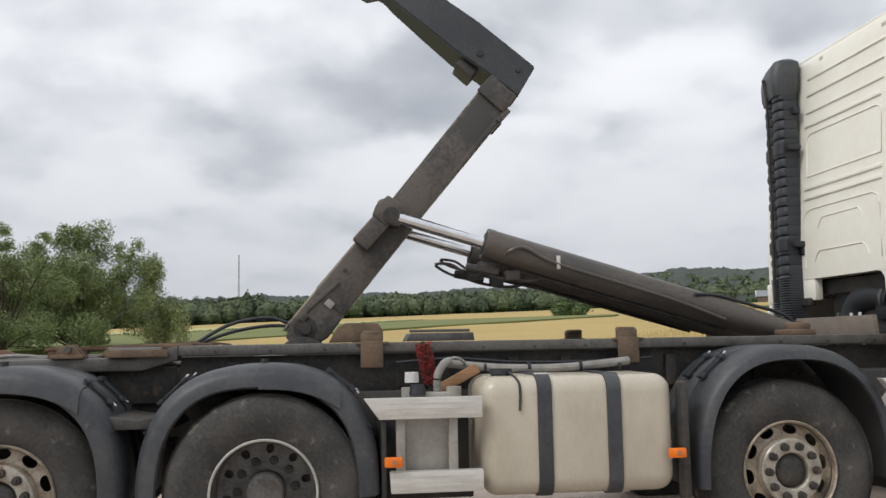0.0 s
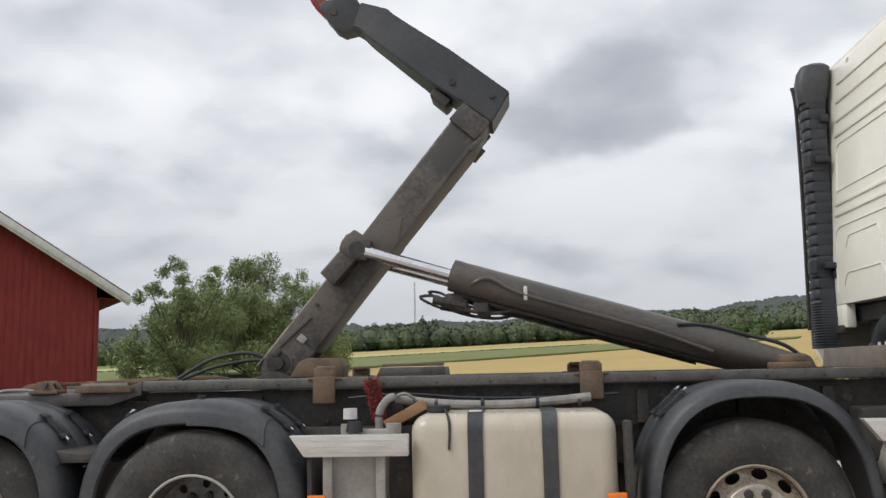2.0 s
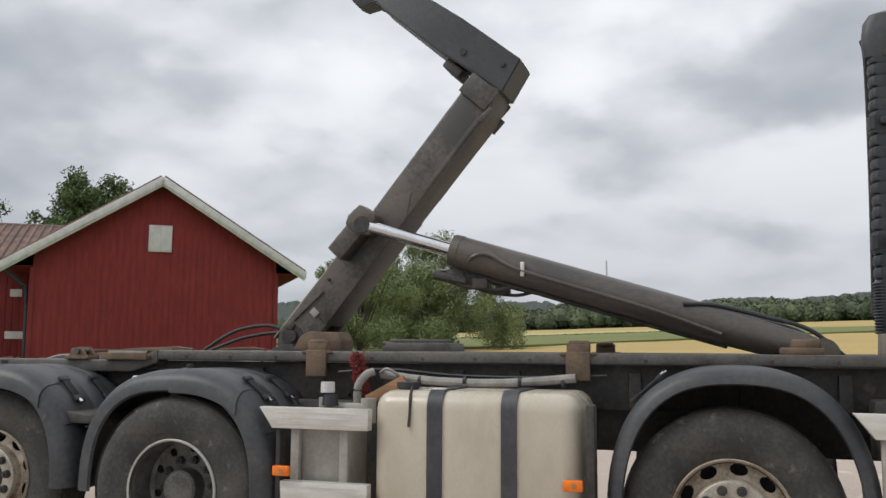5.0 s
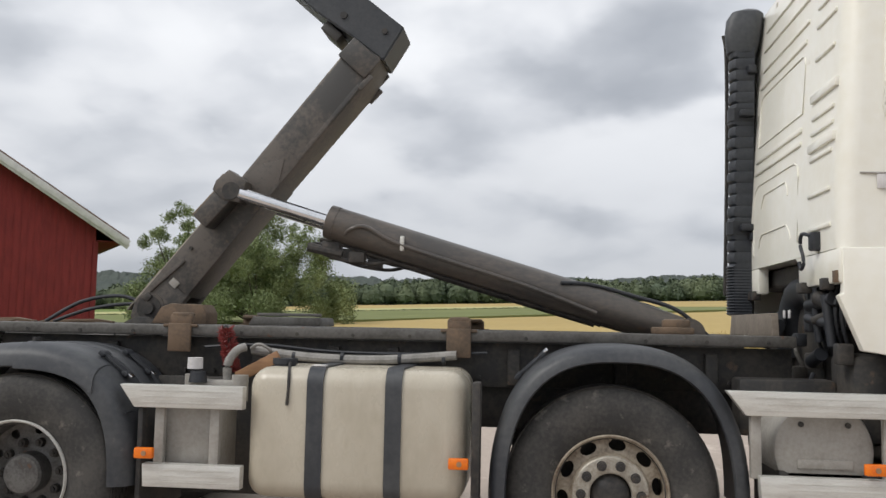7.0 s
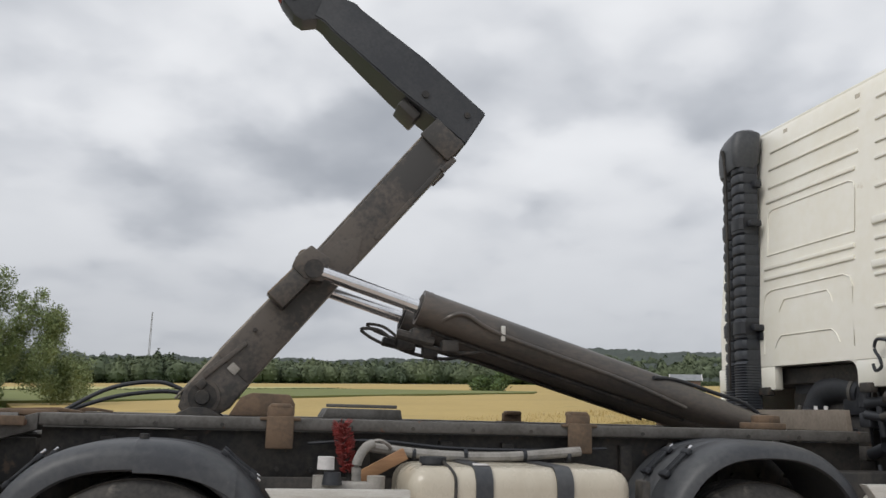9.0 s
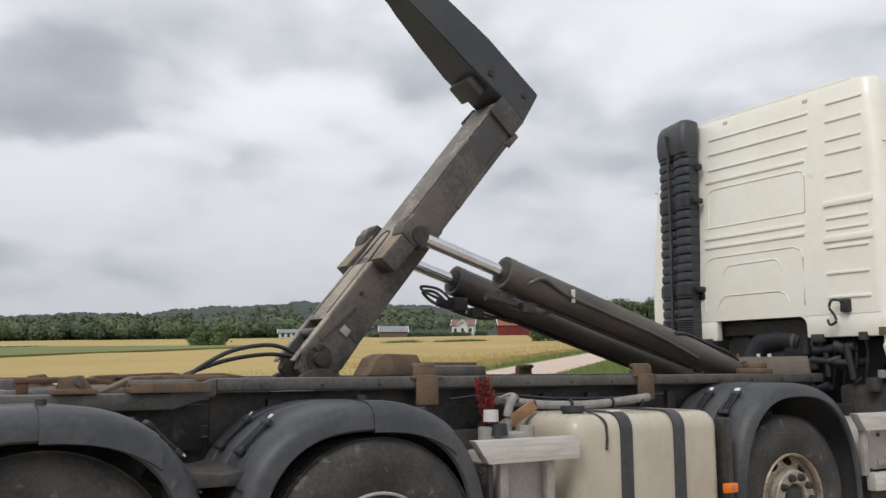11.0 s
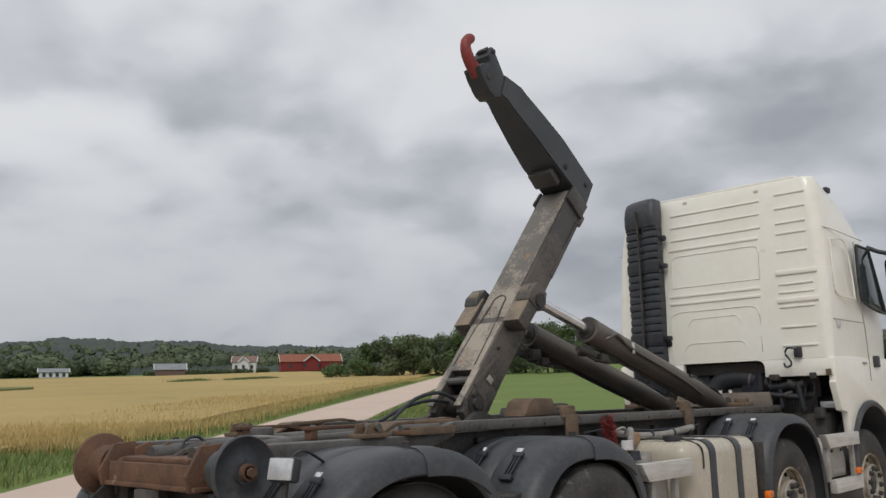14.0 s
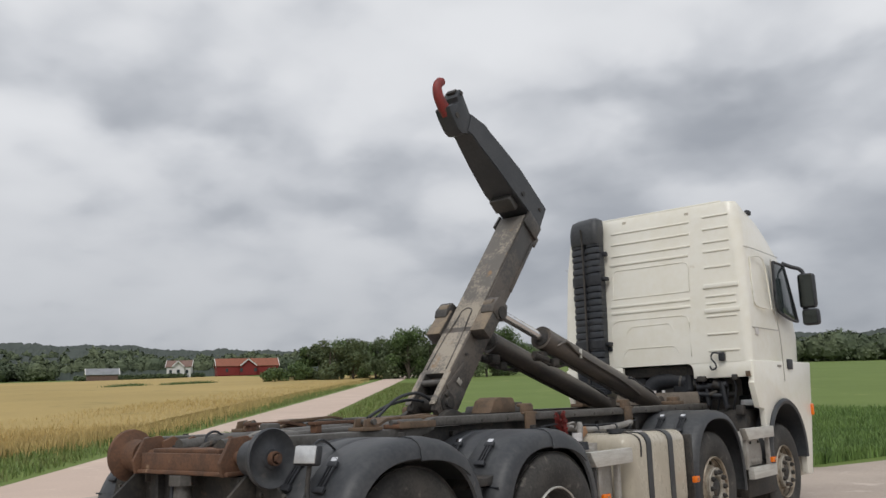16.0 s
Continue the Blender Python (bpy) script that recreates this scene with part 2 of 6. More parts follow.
M_LEAF_W = leaf_mat("willow_leaf", (0.24, 0.285, 0.13), (0.155, 0.20, 0.082), 0.22)
M_LEAF_D = leaf_mat("oak_leaf", (0.115, 0.165, 0.06), (0.07, 0.11, 0.042), 0.3)
M_LEAF_F = leaf_mat("far_leaf", (0.115, 0.145, 0.07), (0.065, 0.09, 0.048), 0.25, 0.25)
# Lighter, greyer green: distance haze over the far woods is put into it.
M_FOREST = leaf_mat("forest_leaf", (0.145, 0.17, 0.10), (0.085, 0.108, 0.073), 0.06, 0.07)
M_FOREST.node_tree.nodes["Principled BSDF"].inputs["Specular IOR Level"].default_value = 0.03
M_GRASS = leaf_mat("grass_blade", (0.15, 0.23, 0.065), (0.10, 0.165, 0.05), 0.35)
# Forest green of the hills, cooled in its colour for distance haze.
M_HILL = mat("hazed_hill", (0.040, 0.054, 0.040), (0.026, 0.038, 0.030), rough=1.0, scale=0.012, fine=0.09, bump=0.0)
M_VERGE = leaf_mat("verge_blade", (0.135, 0.195, 0.055), (0.20, 0.20, 0.075), 0.3)
M_STRAW = leaf_mat("straw_blade", (0.50, 0.375, 0.155), (0.40, 0.30, 0.125), 0.2)


# ---- mesh helpers ----
def add_box(bm, c, s, bevel=0.0, m=None):
    """A box of size s at c, with rounded edges, turned by m about c."""
    t = Matrix.Translation(c) @ (m or Matrix.Identity(4)) @ Matrix.Diagonal((*s, 1))
    r = bmesh.ops.create_cube(bm, size=1, matrix=t)
    if bevel:
        es = list({e for v in r["verts"] for e in v.link_edges})
        bmesh.ops.bevel(bm, geom=es, offset=bevel, segments=5 if bevel > 0.05 else 2, affect="EDGES", profile=0.5)
    return bm


def add_cyl(bm, p, q, r, r2=None, seg=20, caps=True):
    p, q = Vector(p), Vector(q)
    d = q - p
    m = Matrix.Translation((p + q) / 2) @ d.to_track_quat("Z", "Y").to_matrix().to_4x4()
    bmesh.ops.create_cone(bm, cap_ends=caps, segments=seg, radius1=r, radius2=r if r2 is None else r2, depth=d.length, matrix=m)
    return bm


def add_prism(bm, poly, y0, y1, bevel=0.0, axes="xz"):
    """A plate with the outline poly, between y0 and y1."""
    def at(u, v, w):
        return (u, w, v) if axes == "xz" else ((w, u, v) if axes == "yz" else (u, v, w))
    a = [bm.verts.new(at(u, v, y0)) for u, v in poly]
    b = [bm.verts.new(at(u, v, y1)) for u, v in poly]
    fs = [bm.faces.new(a), bm.faces.new(b[::-1])]
    n = len(poly)
    for i in range(n):
        fs.append(bm.faces.new((a[i], b[i], b[(i + 1) % n], a[(i + 1) % n])))
    bmesh.ops.recalc_face_normals(bm, faces=fs)
    if bevel:
        es = list({e for f in fs for e in f.edges})
        bmesh.ops.bevel(bm, geom=es, offset=bevel, segments=2, affect="EDGES", profile=0.6)
    return bm


def smooth_path(pts, n=8):
    """Points along a smooth curve through pts."""
    pts = [Vector(p) for p in pts]
    out = []
    for i in range(len(pts) - 1):
        p0, p1, p2, p3 = pts[max(i - 1, 0)], pts[i], pts[i + 1], pts[min(i + 2, len(pts) - 1)]
        for k in range(n):
            t = k / n
            out.append(0.5 * ((2 * p1) + (p2 - p0) * t + (2 * p0 - 5 * p1 + 4 * p2 - p3) * t * t + (3 * p1 - p0 - 3 * p2 + p3) * t ** 3))
    return out + [pts[-1]]


def add_tube(bm, pts, r, seg=10, radii=None, n=8):
    """A hose through pts."""
    path = smooth_path(pts, n)
    rings = []
    for i, p in enumerate(path):
        d = (path[min(i + 1, len(path) - 1)] - path[max(i - 1, 0)]).normalized()
        side = d.cross(Vector((0, 0, 1)))
        if side.length < 0.05:
            side = d.cross(Vector((0, 1, 0)))
        side.normalize()
        upv = side.cross(d)
        f = i / (len(path) - 1)
        rr = r if radii is None else np.interp(f, np.linspace(0, 1, len(radii)), radii)
        rings.append([bm.verts.new(p + (side * math.cos(a) + upv * math.sin(a)) * rr) for a in np.linspace(0, 2 * math.pi, seg, endpoint=False)])
    for a, b in zip(rings, rings[1:]):
        for k in range(seg):
            bm.faces.new((a[k], a[(k + 1) % seg], b[(k + 1) % seg], b[k]))
    bm.faces.new(rings[0][::-1]); bm.faces.new(rings[-1])
    return bm


def add_revolve(bm, prof, seg=48, skip=None, phase=0.0):
    """A body turned about the y axis from (radius, y) pairs; skip(i, k) leaves faces out."""
    rings = [[bm.verts.new((r * math.cos(a + phase), y, r * math.sin(a + phase))) for a in np.linspace(0, 2 * math.pi, seg, endpoint=False)] for r, y in prof]
    for i, (a, b) in enumerate(zip(rings, rings[1:])):
        for k in range(seg):
            if not (skip and skip(i, k)):
                bm.faces.new((a[k], a[(k + 1) % seg], b[(k + 1) % seg], b[k]))
    return bm


def add_loft(bm, loops, closed=True, caps=True):
    rings = [[bm.verts.new(p) for p in lp] for lp in loops]
    n = len(rings[0])
    for a, b in zip(rings, rings[1:]):
        for k in range(n if closed else n - 1):
            bm.faces.new((a[k], a[(k + 1) % n], b[(k + 1) % n], b[k]))
    if caps:
        bm.faces.new(rings[0][::-1]); bm.faces.new(rings[-1])
    return bm


def round_rect(x0, x1, y0, y1, r, z, n=4):
    pts = []
    for cx, cy, a0 in ((x1 - r, y1 - r, 0), (x0 + r, y1 - r, 90), (x0 + r, y0 + r, 180), (x1 - r, y0 + r, 270)):
        for k in range(n + 1):
            a = radians(a0 + 90 * k / n)
            pts.append((cx + r * math.cos(a), cy + r * math.sin(a), z))
    return pts


def part(name, bm, material, parent=None, label="", smooth=True, place=None):
    """Link a bmesh as one mesh object under a thing or a part."""
    bmesh.ops.recalc_face_normals(bm, faces=bm.faces)
    me = bpy.data.meshes.new(name)
    bm.to_mesh(me); bm.free()
    me.materials.append(material)
    if smooth:
        me.polygons.foreach_set("use_smooth", [True] * len(me.polygons))
        me.set_sharp_from_angle(angle=radians(32))
    ob = new(name, me)
    if parent is not None:
        ob.parent = parent
    if place is not None:
        ob.matrix_basis = place
    if label:
        ob["label"] = label
    return ob


def thing(name, label, category, at=(0, 0, 0), group="", kind="", turn=0.0):
    ob = new(name)
    ob.empty_display_size = 0.2
    ob.matrix_basis = pose(*at, 0, 0, turn)
    return tagged(ob, label, category, group, kind)


def mesh_object(name, verts, faces, material, smooth=False):
    me = bpy.data.meshes.new(name)
    me.from_pydata([tuple(v) for v in verts], [], [tuple(f) for f in faces])
    me.materials.append(material)
    if smooth:
        me.polygons.foreach_set("use_smooth", [True] * len(me.polygons))
    return new(name, me)


B = bmesh.new

# ---- land ----
def rise(v, w=0.06):
    v = np.asarray(v, float)
    return np.where(v / w > 30, v, w * np.log1p(np.exp(np.clip(v / w, -60, 30))))


def hill(x, y):
    d, az = np.hypot(x, y), np.degrees(np.arctan2(x, y))
    f = np.clip((d - 430) / 420, 0, 1)
    f = f * f * (3 - 2 * f)
    return f * (9 + 9 * np.exp(-((az - 22) / 9) ** 2) + 3 * np.exp(-((az - 60) / 16) ** 2) + 1.5 * np.sin(az * 0.31) + 1.0 * np.sin(az * 0.9 + 1))


def land(x, y):
    """Height of the ground: level round the truck, rising gently towards the far fields."""
    x, y = np.asarray(x, float), np.asarray(y, float)
    return rise(0.0294 * (x - 2) + 0.032 * (y - 9)) + hill(x, y)


def ground_mat(name, c, c2, c3, scale, fine, bump, rough=0.9, streak=None):
    m = mat(name, c, c2, rough=rough, scale=scale, fine=fine, bump=bump, spots=c3, spot_at=0.6, spot_scale=scale * 3.1, lo=0.38, hi=0.64, stretch=streak or (1, 1, 1))
    m.node_tree.nodes["Principled BSDF"].inputs["Specular IOR Level"].default_value = 0.15
    return m


M_GREEN = ground_mat("meadow", (0.15, 0.205, 0.055), (0.125, 0.175, 0.048), (0.20, 0.235, 0.075), 0.12, 3.5, 0.5)
M_GRAVEL = ground_mat("gravel", (0.47, 0.395, 0.335), (0.37, 0.31, 0.265), (0.55, 0.475, 0.41), 0.5, 22, 0.6)
M_ROAD = ground_mat("gravel_road", (0.60, 0.475, 0.395), (0.53, 0.415, 0.345), (0.64, 0.525, 0.44), 0.4, 18, 0.4)
M_WHEAT = ground_mat("ripe_wheat", (0.44, 0.325, 0.13), (0.36, 0.27, 0.108), (0.31, 0.245, 0.10), 0.05, 2.2, 0.8)
M_STRIP = ground_mat("green_crop", (0.175, 0.19, 0.072), (0.145, 0.165, 0.06), (0.205, 0.215, 0.082), 0.08, 2.0, 0.6)
M_STUBBLE = ground_mat("pale_stubble", (0.42, 0.40, 0.19), (0.37, 0.36, 0.165), (0.33, 0.335, 0.14), 0.06, 2.0, 0.5)


def sheet():
    r = np.concatenate([np.linspace(0, 60, 25), np.geomspace(64, 4000, 55)])
    ang = np.linspace(0, 2 * math.pi, 180, endpoint=False)
    X, Y = r[:, None] * np.sin(ang), r[:, None] * np.cos(ang)
    Z = land(X, Y)
    v = np.stack([X, Y, Z], -1).reshape(-1, 3)
    n = len(ang)
    f = [(i * n + k, i * n + (k + 1) % n, (i + 1) * n + (k + 1) % n, (i + 1) * n + k) for i in range(len(r) - 1) for k in range(n)]
    ob = mesh_object("ground", v, f, M_GREEN, True)
    return tagged(ob, "green meadow land rising gently to wooded hills", "ground", kind="structure")


sheet()


def patch(name, poly, lift, material, label, category, step, kind="structure", wob=0.0):
    """A flat stretch of land with the outline poly that follows the ground, lifted by a little."""
    bm = B()
    bm.faces.new([bm.verts.new((x, y, 0)) for x, y in poly])
    for ax in (0, 1):
        lo, hi = min(p[ax] for p in poly), max(p[ax] for p in poly)
        c = lo + step
        while c < hi:
            co, no = [0, 0, 0], [0, 0, 0]
            co[ax], no[ax] = c, 1
            bmesh.ops.bisect_plane(bm, geom=bm.verts[:] + bm.edges[:] + bm.faces[:], plane_co=co, plane_no=no)
            c += step * (1 + max(0, abs(c) - 60) / 60)
    edge = [e for e in bm.edges if e.is_boundary]
    r = bmesh.ops.extrude_edge_only(bm, edges=edge)
    low = {v for v in r["geom"] if isinstance(v, bmesh.types.BMVert)}
    for v in bm.verts:
        w = wob * (noise.noise((v.co.x * 0.4, v.co.y * 0.4, 3)) + noise.noise((v.co.x * 0.11, v.co.y * 0.11, 8)))
        v.co.z = float(land(v.co.x, v.co.y)) + (-0.05 if v in low else lift + w)
    return tagged(part(name, bm, material), label, category, kind=kind)


RD, RN = Vector((0.760, 0.650)), Vector((-0.650, 0.760))
R0 = Vector((0.5, 16.2))


def rw(s, w):
    p = R0 + RD * s + RN * w
    return (p.x, p.y)


patch("yard", [(-90, -70), (90, -70), (90, -1), (13, 4.0), (9.6, 5.4), (8.6, 8), (9.0, 12), (11.5, 18.5), (3.0, 17.6), (0.0, 15.4), (-12, 8), (-90, 4)], 0.012, M_GRAVEL, "pale trodden gravel farmyard", "gravel yard", 6.0)
patch("road", [rw(-2, -3.6), rw(20, -3.15), rw(60, -3.2), rw(120, -3.2), rw(155, -4.5), rw(185, -10), rw(184, -6), rw(150, -1.0), rw(120, 0.1), rw(60, 0.0), rw(20, 0.15), rw(-2, 0.1)], 0.022, M_ROAD, "pale pinkish gravel farm road between fields", "road", 5.0)
WHEAT = [(2.5, 23.0), (9.5, 26.8), (27, 42.5), (72, 80.5), (122, 122), (128, 170), (165, 226), (110, 222), (40, 296), (-80, 290), (-60, 200), (-25, 92), (-13.5, 53), (-8.5, 37), (-3.5, 28)]
patch("wheat_field", WHEAT, 0.20, M_WHEAT, "ripe golden wheat field with uneven top", "wheat field", 6.0, wob=0.10)
patch("green_strip", [(-120, 30), (-40, 48), (-10, 60), (7, 76), (30, 93), (33, 101), (12, 128), (-20, 112), (-120, 88)], 0.36, M_STRIP, "strip of green crop between wheat fields", "crop strip", 7.0)

patch("stubble_field", [(-120, 90), (-20, 114), (12, 130), (10, 150), (-22, 150), (-120, 134)], 0.40, M_STUBBLE, "pale green-yellow stubble beyond the green crop", "stubble field", 7.0)


# ---- foliage ----
def leaf_cloud(blobs, n, size, rng, shell=0.55, slim=0.42):
    """Many small leaves in the outer parts of the blobs (centre, radii)."""
    vol = np.array([b[1][0] * b[1][1] * b[1][2] for b in blobs]) ** 0.7
    which = rng.choice(len(blobs), n, p=vol / vol.sum())
    c = np.array([b[0] for b in blobs])[which]
    rad = np.array([b[1] for b in blobs])[which]
    d = rng.normal(size=(n, 3)); d /= np.linalg.norm(d, axis=1)[:, None]
    u = shell + (1 - shell) * rng.random(n) ** 0.6
    u *= 1 + 0.16 * np.sin(d[:, 0] * 7 + which) * np.sin(d[:, 1] * 6 + 2 * which) + 0.10 * rng.normal(size=n)
    p = c + d * rad * u[:, None]
    nrm = d + 0.85 * rng.normal(size=(n, 3))
    a = np.cross(nrm, rng.normal(size=(n, 3))); a /= np.linalg.norm(a, axis=1)[:, None]
    b = np.cross(nrm, a); b /= np.linalg.norm(b, axis=1)[:, None]
    s = size * (0.6 + 0.8 * rng.random(n))[:, None]
    v = np.stack([p - a * s, p + b * s * slim, p + a * s, p - b * s * slim], 1).reshape(-1, 3)
    f = np.arange(4 * n).reshape(-1, 4)
    return v, f


def tree(name, at, blobs, n, size, material, label, category="tree", trunk=0.18, limbs=7, seed=1, group="", base_h=1.0, shell=0.55, slim=0.42):
    rng = np.random.default_rng(seed)
    z = float(land(at[0], at[1]))
    t = thing(name, label, category, (at[0], at[1], z), group)
    bm = B()
    top = max(b[0][2] for b in blobs)
    add_tube(bm, [(0, 0, -0.1), (0.05, 0.02, base_h), (-0.05, 0.08, top * 0.55), (0.05, 0, top * 0.85)], trunk, 8, [trunk * 1.3, trunk, trunk * 0.6, trunk * 0.15], 4)
    part("trunk", bm, M_BARK, t)
    for k in range(limbs):
        c = blobs[k % len(blobs)][0]
        h = base_h * (0.4 + 0.9 * rng.random())
        e = Vector(c) + Vector(rng.normal(size=3) * 0.3)
        lb = add_tube(B(), [(0, 0, h * 0.7), (e.x * 0.45, e.y * 0.45, h + (e.z - h) * 0.5), tuple(e), (e.x * 1.08, e.y * 1.08, e.z + 0.1 * abs(e.z - h))], trunk * 0.4, 6, [trunk * 0.5, trunk * 0.35, trunk * 0.2, trunk * 0.05], 3)
        part("limb", lb, M_BARK, t)
    v, f = leaf_cloud(blobs, n, size, rng, shell, slim)
    me = bpy.data.meshes.new("crown")
    me.from_pydata(v.tolist(), [], f.tolist())
    me.materials.append(material)
    ob = new("crown", me)
    ob.parent = t
    return t


def blob_set(rng, n, w, h, zc, spread=1.0, r=(0.5, 0.9)):
    out = []
    for _ in range(n):
        a, q = rng.random() * 2 * math.pi, rng.random() ** 0.5
        zz = zc + (rng.random() - 0.5) * h
        k = 1 - 0.55 * max(0, (zz - zc) / (h * 0.5 + 1e-6))
        rr = r[0] + (r[1] - r[0]) * rng.random()
        out.append(((math.cos(a) * q * w * k * spread, math.sin(a) * q * w * k, zz), (rr * 1.1, rr * 1.1, rr * 0.95)))
    return out

# ---- hooklift truck ----
truck = thing("hooklift_truck", "white four-axle truck with dark half-raised hooklift arm on gravel", "truck", (0, 5.2, 0))
AX = {"steer": (4.05, 2.10), "drive": -0.97, "tag": -2.34}
HUB = 0.53


def tyre_bm(width):
    w = width
    prof = [(0.268, 0.05), (0.298, 0.022), (0.355, 0.006), (0.42, 0.0), (0.475, 0.008), (0.508, 0.028), (0.524, 0.05)]
    tread = []
    for g in np.linspace(0.06, w - 0.06, 5):
        tread += [(0.532, g - 0.02), (0.532, g - 0.006), (0.518, g - 0.004), (0.518, g + 0.004), (0.532, g + 0.006)]
    prof = prof + tread + [(r, w - y) for r, y in prof[::-1]]
    bm = add_revolve(B(), prof, 64)
    return bm


def make_wheel(convex):
    """A truck wheel about the y axis, outer side at y = 0."""
    bm = B()
    if convex:
        add_revolve(bm, [(0.001, 0.0), (0.055, 0.0), (0.085, 0.012), (0.100, 0.03), (0.102, 0.12), (0.20, 0.13), (0.21, 0.24)], 32)
    else:
        add_revolve(bm, [(0.001, 0.085), (0.05, 0.085), (0.10, 0.092), (0.112, 0.105), (0.115, 0.20), (0.20, 0.23), (0.21, 0.3)], 32)
    w = part("wheel", bm, M_FRAME if convex else M_RIMD, truck)
    part("tyre", tyre_bm(0.32 if convex else 0.29), M_RUBBER, w, "worn black truck tyre")
    if not convex:
        part("tyre", tyre_bm(0.29), M_RUBBER, w, "worn black truck tyre", place=pose(0, 0.33, 0))
    ring = [(0.302, 0.05), (0.306, 0.020), (0.300, 0.012), (0.292, 0.02), (0.288, 0.045), (0.284, 0.075)]
    rr = [0.278 - 0.008 * k for k in range(8)]
    if convex:
        prof = ring + [(r, 0.070 + 0.29 * (r - 0.222)) for r in rr] + [(0.208, 0.060), (0.200, 0.03), (0.12, 0.03)]
        wide = 7.0
    else:
        prof = ring + [(0.280, 0.17), (0.279, 0.20)] + [(r * 0.93, 0.212) for r in rr] + [(0.19, 0.21), (0.13, 0.205), (0.11, 0.20)]
        wide = 4.0
    first = 6 if convex else 8

    def hole(i, k):
        q = (i - first - 3) / 3.6
        return abs(q) < 1 and abs((k % 24) - 11.5) < wide * math.sqrt(1 - q * q) and (convex or (k // 24) % 2 == 0 or wide > 3)
    bm = add_revolve(B(), prof, 240, hole)
    bm.verts.index_update()
    for v in [v for v in bm.verts if v.is_boundary and first + 0.5 < v.index // 240 < first + 8]:
        i, k = v.index // 240 - 0.5, v.index % 240 - 0.5
        q, g = (i - first - 3) / 3.6, ((k % 24) - 11.5) / wide
        ln = max(math.hypot(q, g), 1e-6)
        v_r = math.hypot(v.co.x, v.co.z)
        ang = math.atan2(v.co.z, v.co.x) + (g / ln - g) * wide * 2 * math.pi / 240
        v_r -= (q / ln - q) * 3.6 * 0.0078
        v.co.x, v.co.z = v_r * math.cos(ang), v_r * math.sin(ang)
    add_revolve(bm, [(0.286, 0.05), (0.282, 0.26), (0.302, 0.28)], 60)
    part("rim", bm, M_RIM if convex else M_RIMD, w, "grey steel rim with rusty edges and ten holes")
    part("rim_ring", add_revolve(B(), [(0.304, 0.052), (0.309, 0.020), (0.302, 0.008), (0.294, 0.015), (0.290, 0.045), (0.287, 0.10)], 60), M_RIM if convex else M_ALU, w, "worn bright rim edge")
    # Dark backing disc added so that the rim holes look deep.
    part("brake_drum", add_revolve(B(), [(0.10, 0.25), (0.20, 0.255), (0.284, 0.258), (0.284, 0.28)], 40), M_FRAME, w)
    if convex:
        part("nut_flange", add_revolve(B(), [(0.199, 0.035), (0.198, 0.006), (0.192, 0.0), (0.15, -0.002), (0.118, 0.0), (0.110, 0.006), (0.105, 0.05)], 48), M_FLANGE, w, "light grey nut flange")
    for k in range(10):
        a = 2 * math.pi * (k + 0.25) / 10
        r, y = (0.156, 0.0) if convex else (0.168, 0.208)
        p = (r * math.cos(a), y, r * math.sin(a))
        q = (p[0], y - 0.03, p[2])
        nb = add_cyl(B(), p, q, 0.027, 0.023, 10)
        add_cyl(nb, q, (p[0], y - 0.042, p[2]), 0.012, 0.010, 8)
        part("wheel_nut", nb, M_FRAME, w, smooth=False)
    for ob in [w] + [c for c in w.children if not c.name.startswith("tyre")]:
        for v in ob.data.vertices:
            v.co.x *= 0.95
            v.co.z *= 0.95
    w.matrix_basis = pose(0, -1.15, HUB)
    return w


def put_wheel(w, x, y, z, far):
    m = pose(x, y, z, 0, 0, 180 if far else 0)
    copy = copy_thing(w, m)
    copy.parent = truck
    return copy


wheel_steer = make_wheel(True)
wheel_steer.matrix_basis = pose(AX["steer"][1], -1.15, HUB, 0, 9, 0)
for x, far in ((4.05, False), (4.05, True), (2.10, True), (-2.34, False), (-2.34, True)):
    off = 1.20 if x < 0 else 1.15
    m = pose(x, off if far else -off, HUB, 0, x * 31, 180 if far else 0)
    copy_thing(wheel_steer, m)
wheel_drive = make_wheel(False)
wheel_drive.matrix_basis = pose(-0.955, -1.305, HUB, 0, 5, 0)
copy_thing(wheel_drive, pose(-0.955, 1.305, HUB, 0, 40, 180))
for x in (4.05, 2.10, -0.97, -2.34):
    part("axle", add_cyl(B(), (x, -0.95, HUB), (x, 0.95, HUB), 0.075, None, 16), M_FRAME, truck)
part("differential", add_revolve(B(), [(0.001, -0.2), (0.12, -0.18), (0.2, -0.08), (0.22, 0), (0.2, 0.08), (0.12, 0.18), (0.001, 0.2)], 24), M_FRAME, truck, place=pose(-0.97, 0, HUB))


def arch_path(x0, x1, zb, zt, n=34, p=2.5):
    cx, hw = (x0 + x1) / 2, (x1 - x0) / 2
    out = []
    for k in range(n + 1):
        a = math.pi * (1 - k / n)
        ca, sa = math.cos(a), math.sin(a)
        out.append((cx + hw * math.copysign(abs(ca) ** (2 / p), ca), zb + (zt - zb) * abs(sa) ** (2 / p)))
    return out


